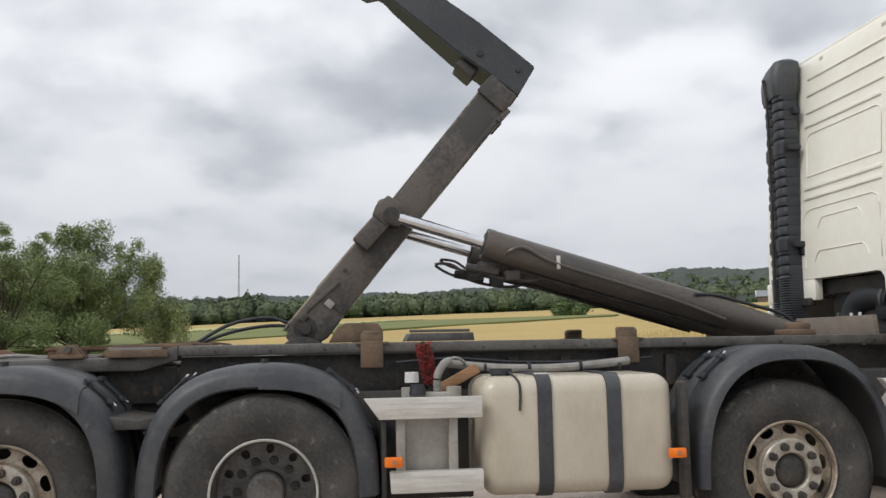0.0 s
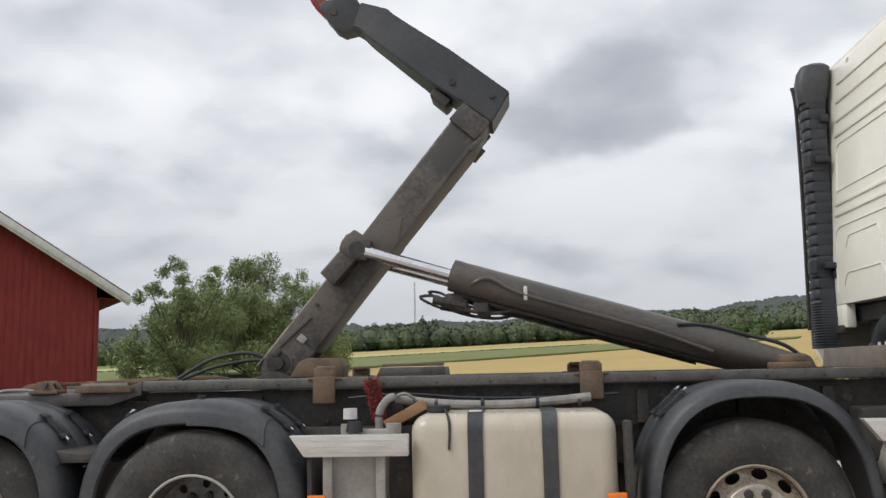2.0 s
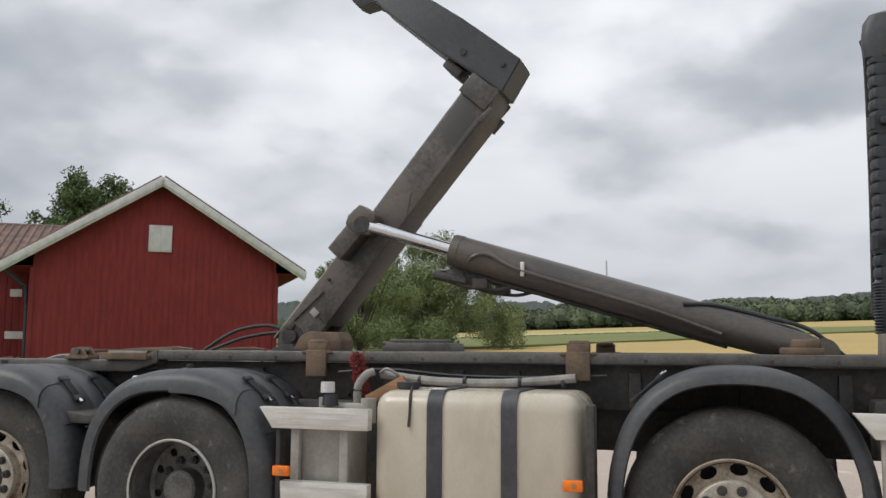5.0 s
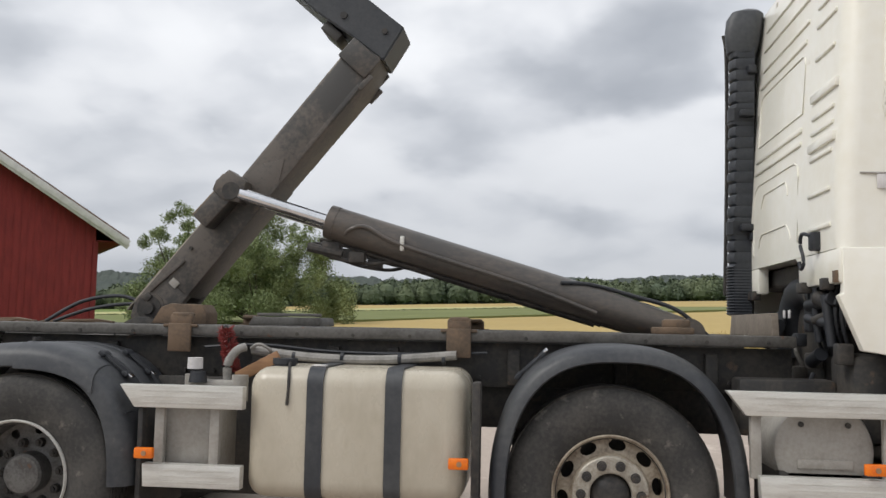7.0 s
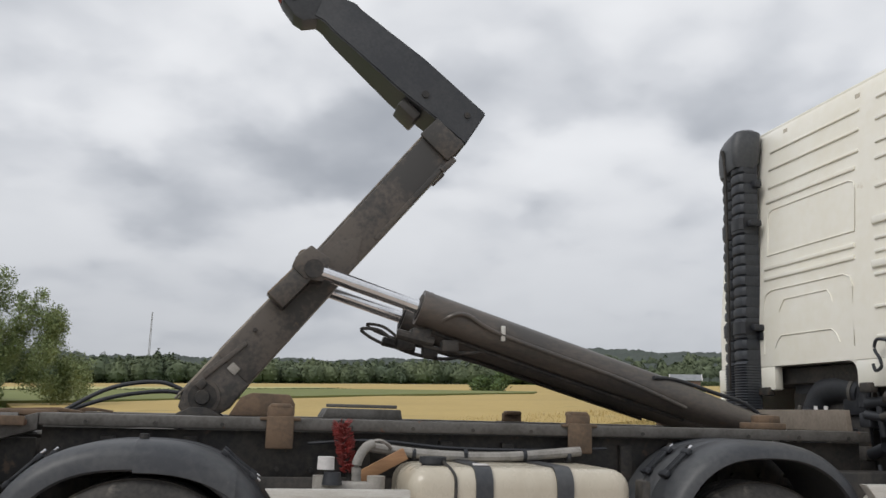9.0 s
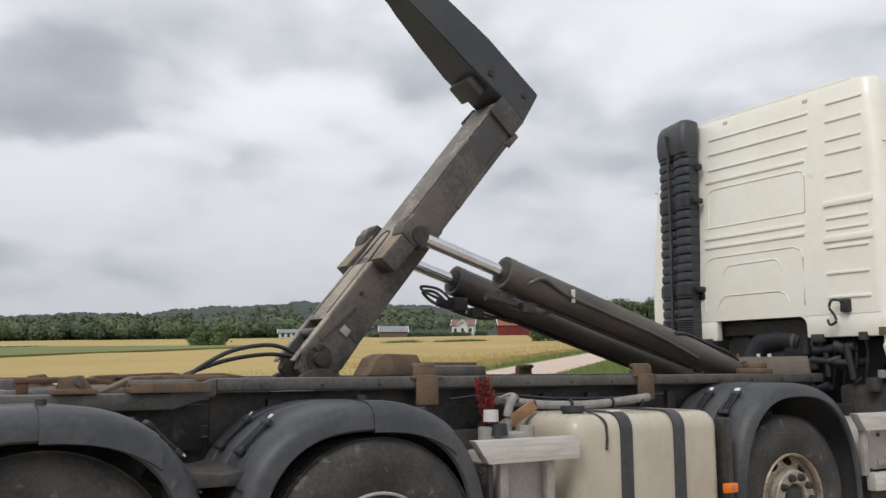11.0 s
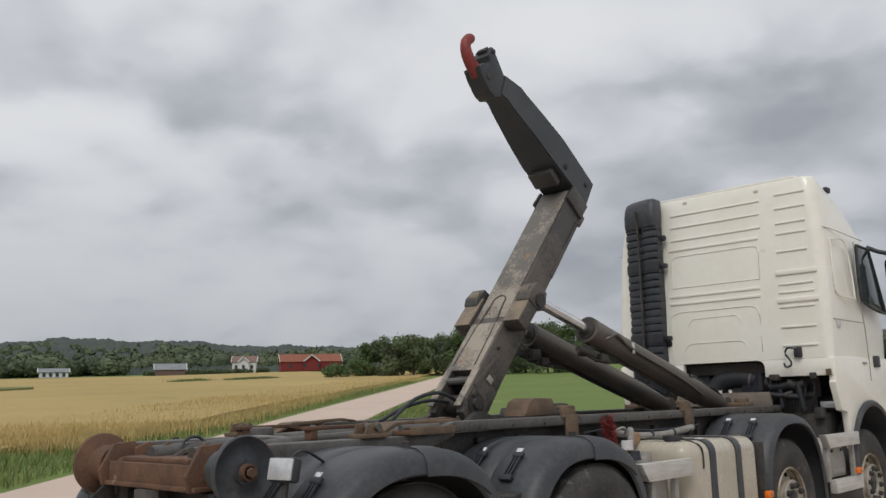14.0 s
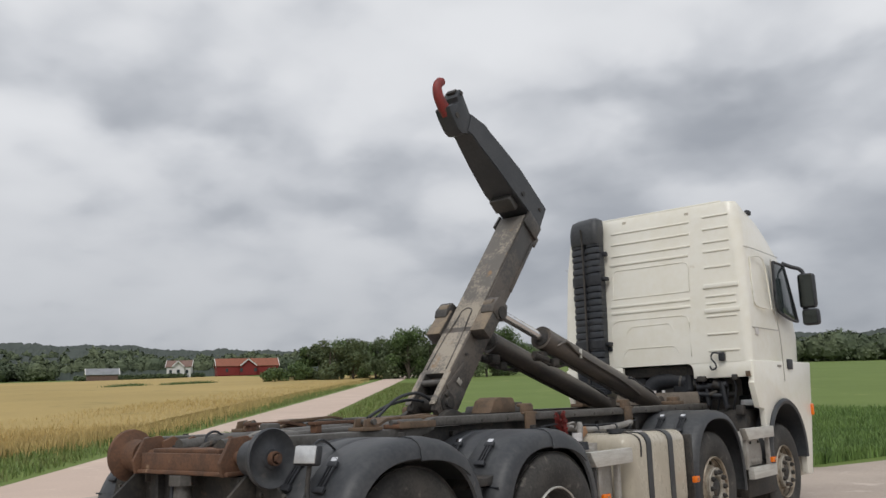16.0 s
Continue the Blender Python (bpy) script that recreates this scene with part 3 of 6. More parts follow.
def fender(x0, x1, zb, zt, side, latches, ribs=True, wide=0.0):
    """A moulded plastic wheel cover; side is -1 near, 1 far."""
    path = arch_path(x0, x1, zb, zt)
    cx, cz = (x0 + x1) / 2, zb + 0.0
    prof = [(0.60, 0.0), (0.72, 0.004), (0.74, -0.008), (0.76, 0.004), (0.90, 0.004), (0.92, -0.008), (0.94, 0.004), (1.12, 0.004), (1.19, -0.006), (1.235, -0.030), (1.255, -0.062), (1.262, -0.115), (1.245, -0.125), (1.235, -0.07), (1.17, -0.035), (0.60, -0.03)]
    prof = [(y + (wide if y > 1.0 else 0.0), dr * (1.0 if ribs else 0.72)) for y, dr in prof]
    loops = []
    for i, (x, z) in enumerate(path):
        a, b = path[max(i - 1, 0)], path[min(i + 1, len(path) - 1)]
        tx, tz = b[0] - a[0], b[1] - a[1]
        ln = math.hypot(tx, tz)
        nx, nz = -tz / ln, tx / ln
        if nz < 0 and abs(x - cx) < 0.2:
            nx, nz = -nx, -nz
        loops.append([(x + nx * dr, side * y, z + nz * dr) for y, dr in prof])
    f = part("fender", add_loft(B(), loops), M_FENDER, truck, "scuffed dark grey plastic wheel cover")
    if ribs:
        lap = [(1.0, 0.003), (1.12, 0.011), (1.19, 0.002), (1.238, -0.024), (1.262, -0.060), (1.270, -0.128), (1.262, -0.132), (1.250, -0.06), (1.18, -0.012), (1.0, -0.004)]
        part("fender_lap", add_loft(B(), [[(x, side * (y + wide), z + dr) for y, dr in lap] for x, z in path[17:25]]), M_FENDER, f)
        for i in (5, 29):
            (x, z), (xa, za) = path[i], path[i + 1 if i < 17 else i - 1]
            part("seam", add_cyl(B(), (x, side * 0.66, z + 0.002), (x, side * (1.22 + wide), z - 0.006), 0.006, None, 6), M_PLASTIC, f)
    for i, yy in latches:
        x, z = path[i]
        a, b = path[i - 1], path[i + 1]
        ang = math.degrees(math.atan2(b[1] - a[1], b[0] - a[0]))
        bm = B()
        for o in (-0.022, 0.0, 0.022):
            add_box(bm, (0, o, 0.016), (0.16, 0.011, 0.013), 0.003)
        add_box(bm, (-0.085, 0, 0.014), (0.035, 0.085, 0.022), 0.004)
        add_box(bm, (0.085, 0, 0.014), (0.035, 0.075, 0.022), 0.004)
        part("latch", bm, M_PLASTIC, f, "black rubber latch", place=pose(x, side * yy, z + 0.004, 0, -ang, 0))
        part("buckle", add_box(B(), (0.110, 0, 0.018), (0.030, 0.045, 0.012), 0.003), M_CHROME, f, "bright metal buckle", place=pose(x, side * yy, z + 0.006, 0, -ang, 0))
    if ribs:
        x, z = path[len(path) // 2]
        part("bolt", add_cyl(B(), (x + 0.02, side * 1.12, z - 0.01), (x + 0.02, side * 1.12, z + 0.032), 0.022, None, 10), M_FRAME, f)
    return f


for s in (-1, 1):
    fender(-1.64, -0.33, 0.50, 1.215, s, ((9, 0.78), (9, 1.06), (24, 0.78), (24, 1.06)), wide=0.03)
    fender(-3.05, -1.69, 0.50, 1.225, s, ((8, 0.78), (8, 1.06), (25, 0.78), (25, 1.06)), wide=0.02)
    fender(1.49, 2.78, 0.45, 1.27, s, ((10, 0.78), (10, 1.0)), False, wide=-0.06)

# chassis
bm = B()
for y in (-0.42, 0.42):
    add_box(bm, (0.95, y, 0.90), (8.0, 0.09, 0.27), 0.008)
for x in (-2.9, -1.65, -0.3, 0.9, 1.5, 2.8):
    add_box(bm, (x, 0, 0.90), (0.12, 0.80, 0.2), 0.01)
part("chassis_frame", bm, M_FRAME, truck, "dark oily steel chassis frame")
for s in (-1, 1):
    bm = B()
    add_box(bm, (0.81, s * 0.60, 1.295), (4.66, 0.13, 0.064), 0.012)
    add_prism(bm, [(-1.52, 1.243), (-1.52, 1.327), (-1.74, 1.262), (-1.74, 1.178)], s * 0.60 - 0.065, s * 0.60 + 0.065, 0.008)
    add_box(bm, (-2.36, s * 0.60, 1.22), (1.26, 0.13, 0.08), 0.012)
    part("subframe_rail", bm, M_RAIL, truck, "worn grey steel rail with rust")
    bm = B()
    add_box(bm, (0.81, s * 0.55, 1.13), (4.66, 0.02, 0.25), 0.004)
    add_box(bm, (-2.3, s * 0.52, 1.09), (1.5, 0.02, 0.22), 0.004)
    for x in (-1.2, -0.8, 0.1, 0.55, 0.9, 1.6, 2.2, 2.7):
        add_box(bm, (x, s * 0.575, 1.12), (0.07, 0.04, 0.2), 0.006)
    for k in range(26):
        x = -1.4 + k * 0.175
        add_cyl(bm, (x, s * 0.555, 1.06), (x, s * 0.585, 1.06), 0.013, None, 6)
    part("subframe_web", bm, M_FRAME, truck)
    for k in range(14):
        part("rail_bolt", add_cyl(B(), (-1.3 + k * 0.33, s * 0.66, 1.285), (-1.3 + k * 0.33, s * 0.670, 1.285), 0.011, None, 8), M_FRAME, truck)
    bm = add_tube(B(), [(-3.0, s * 0.22, 1.20), (-2.2, s * 0.22, 1.23), (-1.0, s * 0.22, 1.26)], 0.05, 12)
    part("frame_tube", bm, M_RAIL, truck)
    # container guides on the rails
    for x in (-0.35, 1.29):
        bm = B()
        add_box(bm, (x, s * 0.645, 1.345), (0.135, 0.05, 0.09), 0.014)
        add_box(bm, (x, s * 0.675, 1.2525), (0.14, 0.02, 0.165), 0.008)
        add_box(bm, (x, s * 0.625, 1.385), (0.115, 0.09, 0.03), 0.014)
        add_box(bm, (x, s * 0.668, 1.322), (0.21, 0.02, 0.018), 0.006)
        part("container_guide", bm, M_BRKT, truck, "rust-brown bent steel guide")
# blocks on the frame
bm = B()
add_prism(bm, [(-0.62, 1.33), (-0.56, 1.43), (-0.50, 1.455), (-0.30, 1.45), (-0.27, 1.40), (-0.27, 1.33)], -0.48, -0.28, 0.012)
part("arm_rest_block", bm, M_BRKT, truck, "rusty steel rest block")
bm = B()
add_prism(bm, [(-0.10, 1.33), (-0.07, 1.385), (0.36, 1.385), (0.37, 1.33)], -0.2, 0.2, 0.008)
add_box(bm, (0.14, -0.1, 1.40), (0.42, 0.03, 0.02), 0.004)
part("valve_cover", bm, M_RAIL, truck)
for s in (-1, 1):
    bm = add_box(B(), (2.49, s * 0.56, 1.345), (0.22, 0.16, 0.04), 0.01)
    add_box(bm, (2.51, s * 0.56, 1.38), (0.15, 0.09, 0.06), 0.015)
    part("front_rest", bm, M_BRKT, truck, "rusty container rest")
    # sliding locks behind the kink
    lock = add_prism(B(), [(-2.03, 1.268), (-1.88, 1.335), (-1.46, 1.352), (-1.34, 1.335), (-1.34, 1.322), (-1.46, 1.334), (-1.87, 1.315), (-2.0, 1.262)], s * 0.50 - 0.045, s * 0.50 + 0.005, 0.003)
    add_prism(lock, [(-2.03, 1.268), (-1.88, 1.335), (-1.74, 1.341), (-1.74, 1.322), (-1.87, 1.315), (-2.0, 1.262)], s * 0.50 + 0.005, s * 0.50 + 0.10, 0.003)
    add_box(lock, (-1.60, s * 0.50 + s * 0.075, 1.325), (0.30, 0.05, 0.028), 0.005)
    locks = part("locking_plate", lock, M_BRKT, truck, "orange-brown rusty slotted locking plate")
    part("lock_tray", add_box(B(), (-1.75, s * 0.63, 1.277), (0.36, 0.15, 0.028), 0.006), M_RUST, locks)
    part("lock_lip", add_box(B(), (-1.75, s * 0.712, 1.285), (0.36, 0.016, 0.046), 0.004), M_BRKT, locks)
    part("lock_spring", add_cyl(B(), (-1.93, s * 0.63, 1.302), (-1.62, s * 0.63, 1.302), 0.020, None, 12), M_RAIL, locks)
    clev = add_box(B(), (-2.16, s * 0.62, 1.272), (0.19, 0.13, 0.024), 0.004)
    for dy in (-0.045, 0.045):
        add_prism(clev, [(-2.23, 1.28), (-2.21, 1.335), (-2.13, 1.345), (-2.08, 1.28)], s * 0.62 + dy - 0.008, s * 0.62 + dy + 0.008, 0.003)
    clv = part("lock_clevis", clev, M_BRKT, truck, "rusty clevis on the tail rail")
    part("clevis_pin", add_cyl(B(), (-2.15, s * 0.62 - 0.075, 1.318), (-2.15, s * 0.62 + 0.075, 1.318), 0.020, None, 14), M_RAIL, clv)
    bar = add_box(B(), (-2.20, s * 0.34, 1.318), (0.36, 0.07, 0.022), 0.004)
    add_prism(bar, [(-2.02, 1.307), (-2.02, 1.329), (-1.86, 1.30), (-1.86, 1.278)], s * 0.34 - 0.035, s * 0.34 + 0.035, 0.003)
    add_box(bar, (-2.34, s * 0.34, 1.285), (0.05, 0.06, 0.06), 0.006)
    part("lock_bracket", bar, M_RUST, truck, "rust-brown bent flat bar")
bm = add_box(B(), (-2.35, 0.12, 1.27), (0.12, 0.1, 0.11), 0.02)
part("pivot_lug", bm, M_RAIL, truck)

# tail with its rollers
bm = add_box(B(), (-3.1, 0.04, 1.11), (0.03, 0.86, 0.12), 0.006)
add_box(bm, (-3.06, 0.04, 1.055), (0.14, 1.0, 0.025), 0.006)
add_box(bm, (-2.98, 0.04, 1.18), (0.2, 0.7, 0.03), 0.006)
for y in (-0.42, 0.50):
    add_prism(bm, [(-3.14, 1.04), (-3.16, 1.12), (-3.08, 1.26), (-2.96, 1.27), (-2.86, 1.18), (-2.84, 1.04)], y - 0.015, y + 0.015, 0.004)
part("tail_crossbeam", bm, M_RUST, truck, "heavily rusted brown crossbeam")
for s, m in ((-1, M_RIMD), (1, M_RUST)):
    prof = [(0.001, -0.035), (0.03, -0.035), (0.034, 0.0), (0.055, 0.0), (0.06, 0.018), (0.10, 0.03), (0.135, 0.022), (0.165, 0.0), (0.172, 0.012), (0.168, 0.035), (0.105, 0.06), (0.10, 0.20), (0.001, 0.20)]
    ro = part("roller", add_revolve(B(), prof, 40), M_FENDER if s < 0 else M_RUST, truck, "dark grey steel roller" if s < 0 else "rusty steel roller", place=pose(-3.03, s * 0.75, 1.145, 0, 0, 0 if s < 0 else 180))
    part("roller_axle", add_cyl(add_cyl(B(), (0, -0.035, 0), (0, 0.36, 0), 0.040, None, 14), (0, -0.055, 0), (0, -0.03, 0), 0.024, None, 6), M_RUST, ro)
bm = B()
add_prism(bm, [(-0.75, 0.98), (-0.60, 1.05), (0.60, 1.05), (0.95, 1.0), (1.05, 0.72), (0.9, 0.55), (-0.9, 0.55), (-1.0, 0.72)], -3.0, -2.97, 0, "yz")
for y in (-0.55, 0.6):
    add_prism(bm, [(-3.3, 0.72), (-3.28, 0.86), (-3.06, 1.05), (-2.8, 1.05), (-2.8, 0.6), (-3.2, 0.6)], y - 0.012, y + 0.012, 0.003)
part("rear_panel", bm, M_FRAME, truck)
bm = add_cyl(B(), (-3.1, 0.02, 0.82), (-3.1, 0.02, 0.98), 0.07, 0.05, 14)
add_cyl(bm, (-3.1, 0.02, 0.98), (-3.1, 0.02, 1.04), 0.085, None, 8)
part("tow_coupling", bm, M_RAIL, truck)
for s in (-1, 1):
    if s < 0:
        lamp = part("work_lamp", add_box(B(), (0, 0, 0), (0.05, 0.16, 0.11), 0.014), M_PLASTIC, truck, place=pose(-3.02, s * 1.04, 1.165, 0, 12, -8 * s))
        part("lens", add_box(B(), (-0.028, 0, 0), (0.012, 0.145, 0.095), 0.004), M_LENS, lamp, "clear ribbed lens")
        part("lamp_arm", add_tube(B(), [(0.02, 0, -0.05), (0.03, 0, -0.2), (0.06, 0.05 * s, -0.36)], 0.014, 8), M_FRAME, lamp)
        part("lamp_cable", add_tube(B(), [(0.02, 0, 0.05), (0.10, 0, 0.10), (0.35, -0.1 * s, 0.08)], 0.007, 6), M_PLASTIC, lamp)
    part("tail_lamp", add_box(B(), (-3.22, s * 0.98, 0.78), (0.05, 0.34, 0.12), 0.015), M_RED, truck, "red tail lamp")

# pipes, shaft and cables on the tail
for y in (-0.34, -0.10, 0.36):
    part("tail_pipe", add_tube(B(), [(-2.95, y, 1.19), (-2.4, y + 0.02, 1.205), (-1.9, y, 1.20), (-1.2, y - 0.03, 1.23), (-0.9, y - 0.03, 1.25)], 0.018 if y != -0.10 else 0.028, 8), M_RAIL if y < 0 else M_FRAME, truck)
part("tail_shaft", add_cyl(B(), (-2.62, -0.55, 1.19), (-2.62, 0.6, 1.19), 0.045, None, 16), M_RAIL, truck, "grey cross shaft of the tail")
for y in (-0.28, 0.0, 0.34):
    part("shaft_collar", add_cyl(B(), (-2.62, y - 0.03, 1.19), (-2.62, y + 0.03, 1.19), 0.065, None, 14), M_RUST, truck)
part("tail_cable", add_tube(B(), [(-2.85, 0.15, 1.2), (-2.82, 0.18, 1.265), (-2.72, 0.22, 1.285), (-2.62, 0.20, 1.24), (-2.3, 0.15, 1.235)], 0.008, 8), M_PLASTIC, truck)
part("tail_cable", add_tube(B(), [(-2.98, -0.3, 1.14), (-2.80, -0.22, 1.25), (-2.6, -0.2, 1.28), (-2.2, -0.16, 1.24)], 0.012, 8), M_HOSE, truck)
part("brake_hose", add_tube(B(), [(-3.02, 0.25, 0.98), (-3.08, 0.16, 0.85), (-3.06, 0.05, 0.74), (-3.02, -0.12, 0.80)], 0.013, 8), M_PLASTIC, truck)
for y in (-0.62, -0.5, 0.52, 0.66, 0.9, -0.82):
    for z in (0.66, 0.8, 0.94):
        part("panel_bolt", add_cyl(B(), (-3.0, y, z), (-3.016, y, z), 0.012, None, 8), M_RAIL, truck)
for y, r in ((-0.36, 0.016), (0.05, 0.022), (0.34, 0.014)):
    part("tail_pipe", add_tube(B(), [(-2.98, y, 1.16), (-2.86, y + 0.03, 1.215), (-2.6, y + 0.04, 1.225), (-2.2, y, 1.22), (-1.6, y - 0.02, 1.24)], r, 8), M_FRAME, truck)
for y in (-0.42, -0.18, 0.22, 0.44):
    part("tail_bracket", add_prism(B(), [(-2.98, 1.10), (-2.98, 1.235), (-2.90, 1.265), (-2.78, 1.20), (-2.72, 1.10)], y - 0.012, y + 0.012, 0.004), M_RUST, truck)
part("coupling_block", add_box(B(), (-3.04, 0.02, 0.66), (0.10, 0.26, 0.16), 0.02), M_RUST, truck)

# hook arm
PIV, ANG = (-0.79, 1.44), radians(48)
ARM = Matrix.Translation((PIV[0], 0, PIV[1])) @ Matrix.Rotation(-ANG, 4, "Y")
bm = B()
outline = [(-0.15, -0.10), (-0.13, 0.04), (-0.04, 0.085), (0.30, 0.10), (0.70, 0.115), (1.05, 0.12), (2.18, 0.185), (2.22, -0.02), (2.02, -0.065), (1.15, -0.10), (0.95, -0.115), (0.05, -0.17)]
body = [(0.21, 0.097)] + outline[3:11] + [(0.21, -0.153)]
add_prism(bm, body, -0.165, 0.165, 0.014)
for s in (-1, 1):
    add_prism(bm, [(0.24, 0.096)] + outline[2::-1] + [(0.05, -0.17), (0.24, -0.153)], s * 0.131 - 0.034, s * 0.131 + 0.034, 0.012)
lower = part("lower_arm", bm, M_ARM, truck, "worn grey-brown steel arm with scraped paint", place=ARM)
bm = add_box(B(), (1.40, 0, 0.147), (1.50, 0.29, 0.014), 0.004, Matrix.Rotation(radians(-3.3), 4, "Y"))
part("back_wear_plate", bm, M_BACK, lower, "scraped bare steel back of the arm")
bm = add_box(B(), (0.44, 0, 0.108), (0.46, 0.30, 0.012), 0.003, Matrix.Rotation(radians(-2.2), 4, "Y"))
part("back_wear_plate", bm, M_BACK, lower)
for s in (-1, 1):
    part("fork_cheek", add_box(B(), (0.06, s * 0.131, 0.092), (0.34, 0.060, 0.012), 0.003, Matrix.Rotation(radians(-2.4), 4, "Y")), M_BACK, lower)
# tongue pressed into the back, with a rounded tip
tongue = [(0.25, -0.105), (0.25, 0.105), (0.62, 0.090), (0.80, 0.066), (0.90, 0.060)] + [(0.90 + 0.06 * math.sin(radians(a)), 0.06 * math.cos(radians(a))) for a in range(15, 180, 15)] + [(0.90, -0.060), (0.80, -0.066), (0.62, -0.090)]
tz = lambda u: float(np.interp(u, (0.25, 0.44, 0.70, 1.05), (0.108, 0.116, 0.122, 0.132)))
rim_ = add_tube(B(), [(u, v, tz(u)) for u, v in tongue[1:] + tongue[:1]], 0.0065, 6, n=2)
part("tongue_edge", rim_, M_ARM, lower, "dark rusty groove round the tongue")
for s in (-1, 1):
    bm = add_box(B(), (0.80, s * 0.245, 0.075), (0.29, 0.155, 0.12), 0.012)
    add_prism(bm, [(0.86, 0.05), (0.86, 0.15), (0.92, 0.175), (1.03, 0.16), (1.05, 0.02), (0.92, -0.04)], s * 0.262 - 0.070, s * 0.262 + 0.070, 0.014)
    # Back face plate in a lighter tan than the lug's sides.
    face = add_box(B(), (0.80, s * 0.245, 0.136), (0.285, 0.15, 0.010), 0.003)
    add_cyl(face, (0.96, s * 0.205, 0.135), (0.96, s * 0.295, 0.135), 0.048, None, 18)
    part("lug_face", face, M_LUG, lower, "tan back face plate of the lug")
    part("cylinder_lug", bm, M_ARM, lower, "dark worn steel lug at the rod's pin")
    part("rod_eye", add_cyl(B(), (0.94, s * 0.29 - 0.055, 0.05), (0.94, s * 0.29 + 0.055, 0.05), 0.056, None, 20), M_FRAME, lower)
    bm = add_box(B(), (2.12, s * 0.175, 0.08), (0.16, 0.03, 0.24), 0.01)
    add_box(bm, (2.03, s * 0.172, -0.06), (0.12, 0.02, 0.04), 0.008)
    part("collar", bm, M_ARM, lower)
    boss = add_cyl(B(), (0.0, s * 0.15, -0.02), (0.0, s * 0.178, -0.02), 0.080, None, 24)
    add_cyl(boss, (0.0, s * 0.17, -0.02), (0.0, s * 0.20, -0.02), 0.046, 0.040, 12)
    add_box(boss, (0.045, s * 0.176, 0.035), (0.06, 0.03, 0.05), 0.012)
    part("pivot_boss", boss, M_FRAME, lower, "black greasy pivot boss")
    part("boss_ring", add_cyl(B(), (0.0, s * 0.15, -0.02), (0.0, s * 0.170, -0.02), 0.108, 0.100, 28), M_ARM, lower)
    part("sensor_plate", add_box(B(), (0.23, s * 0.169, -0.03), (0.05, 0.012, 0.06), 0.004), M_GREYBOX, lower)
    bm = add_prism(B(), [(0.98, 0.10), (1.19, 0.075), (1.31, -0.005), (1.15, -0.102), (0.98, -0.106)], s * 0.165 - 0.006, s * 0.165 + 0.006, 0.002)
    part("gusset", bm, M_ARM, lower)
bm = add_cyl(B(), (0.0, -0.097, -0.03), (0.0, 0.097, -0.03), 0.070, None, 20)
# Dark block added to stand in for the shade inside the fork gap.
add_box(bm, (0.17, 0, -0.02), (0.06, 0.194, 0.16), 0.01)
part("fork_bush", bm, M_FRAME, lower, "dark greasy bush with an added dark block in the fork gap")
part("fork_pin", add_cyl(B(), (0.13, -0.10, 0.075), (0.13, 0.10, 0.075), 0.026, None, 12), M_RAIL, lower)
for s in (-1, 1):
    bm = add_prism(B(), [(1.36, -0.088), (2.0, -0.055), (2.0, -0.025), (1.36, -0.058)], s * 0.166 - 0.006, s * 0.166 + 0.006, 0.002)
    part("arm_strip", bm, M_ARM, lower)
    bm = add_prism(B(), [(0.08, 0.045), (0.38, 0.012), (0.385, 0.036), (0.10, 0.078)], s * 0.167 - 0.012, s * 0.167 + 0.012, 0.004)
    part("arm_strip", bm, M_ARM, lower)
    part("grease_nipple", add_cyl(B(), (0.47, s * 0.16, 0.045), (0.47, s * 0.185, 0.045), 0.012, None, 8), M_FRAME, lower)
# jib: upper arm, tapered in width towards the head
bm = B()
sec = [((2.463, 0.003), (2.212, -0.045), 0.165), ((2.448, 0.281), (2.19, 0.25), 0.165), ((2.433, 0.534), (2.157, 0.50), 0.165), ((2.405, 0.80), (2.15, 0.78), 0.145), ((2.388, 1.05), (2.142, 1.06), 0.112), ((2.395, 1.10), (2.15, 1.15), 0.105), ((2.31, 1.295), (2.13, 1.22), 0.09)]
add_loft(bm, [[(a[0], -w, a[1]), (a[0], w, a[1]), (b[0], w, b[1]), (b[0], -w, b[1])] for a, b, w in sec])
bmesh.ops.bevel(bm, geom=bm.edges[:], offset=0.009, segments=2, affect="EDGES")
jib = part("jib", bm, M_JIB, truck, "dark grey painted jib of the hooklift", place=ARM)
bm = add_box(B(), (2.135, 0, 0.37), (0.07, 0.24, 0.15), 0.014)
part("jib_stop", bm, M_ARM, jib)
for s in (-1, 1):
    part("pin_cover", add_cyl(B(), (2.26, s * 0.16, 0.36), (2.26, s * 0.176, 0.36), 0.024, None, 12), M_FRAME, jib)
    part("pin_cover", add_cyl(B(), (2.36, s * 0.16, 0.08), (2.36, s * 0.176, 0.08), 0.020, None, 12), M_FRAME, jib)
bm = add_prism(B(), [(2.30, 1.29), (2.345, 1.44), (2.371, 1.522), (2.353, 1.54), (2.272, 1.512), (2.249, 1.464), (2.202, 1.47), (2.166, 1.506), (2.10, 1.52), (2.066, 1.43), (2.045, 1.31), (2.06, 1.245), (2.13, 1.195), (2.20, 1.17)], -0.085, 0.085, 0.012)
part("hook_head", bm, M_JIB, jib)
bm = add_tube(B(), [(2.12, 0, 1.44), (2.131, 0, 1.55), (2.155, 0, 1.635), (2.205, 0, 1.69), (2.265, 0, 1.695), (2.30, 0, 1.678)], 0.04, 12, [0.056, 0.052, 0.046, 0.042, 0.044, 0.036], 6)
part("hook", bm, M_RED, jib, "red worn lifting hook")
bm = add_box(B(), (2.335, 0, 1.535), (0.05, 0.1, 0.03), 0.006)
part("catch_pin", add_cyl(B(), (2.34, -0.095, 1.50), (2.34, 0.095, 1.50), 0.018, None, 10), M_FRAME, jib)
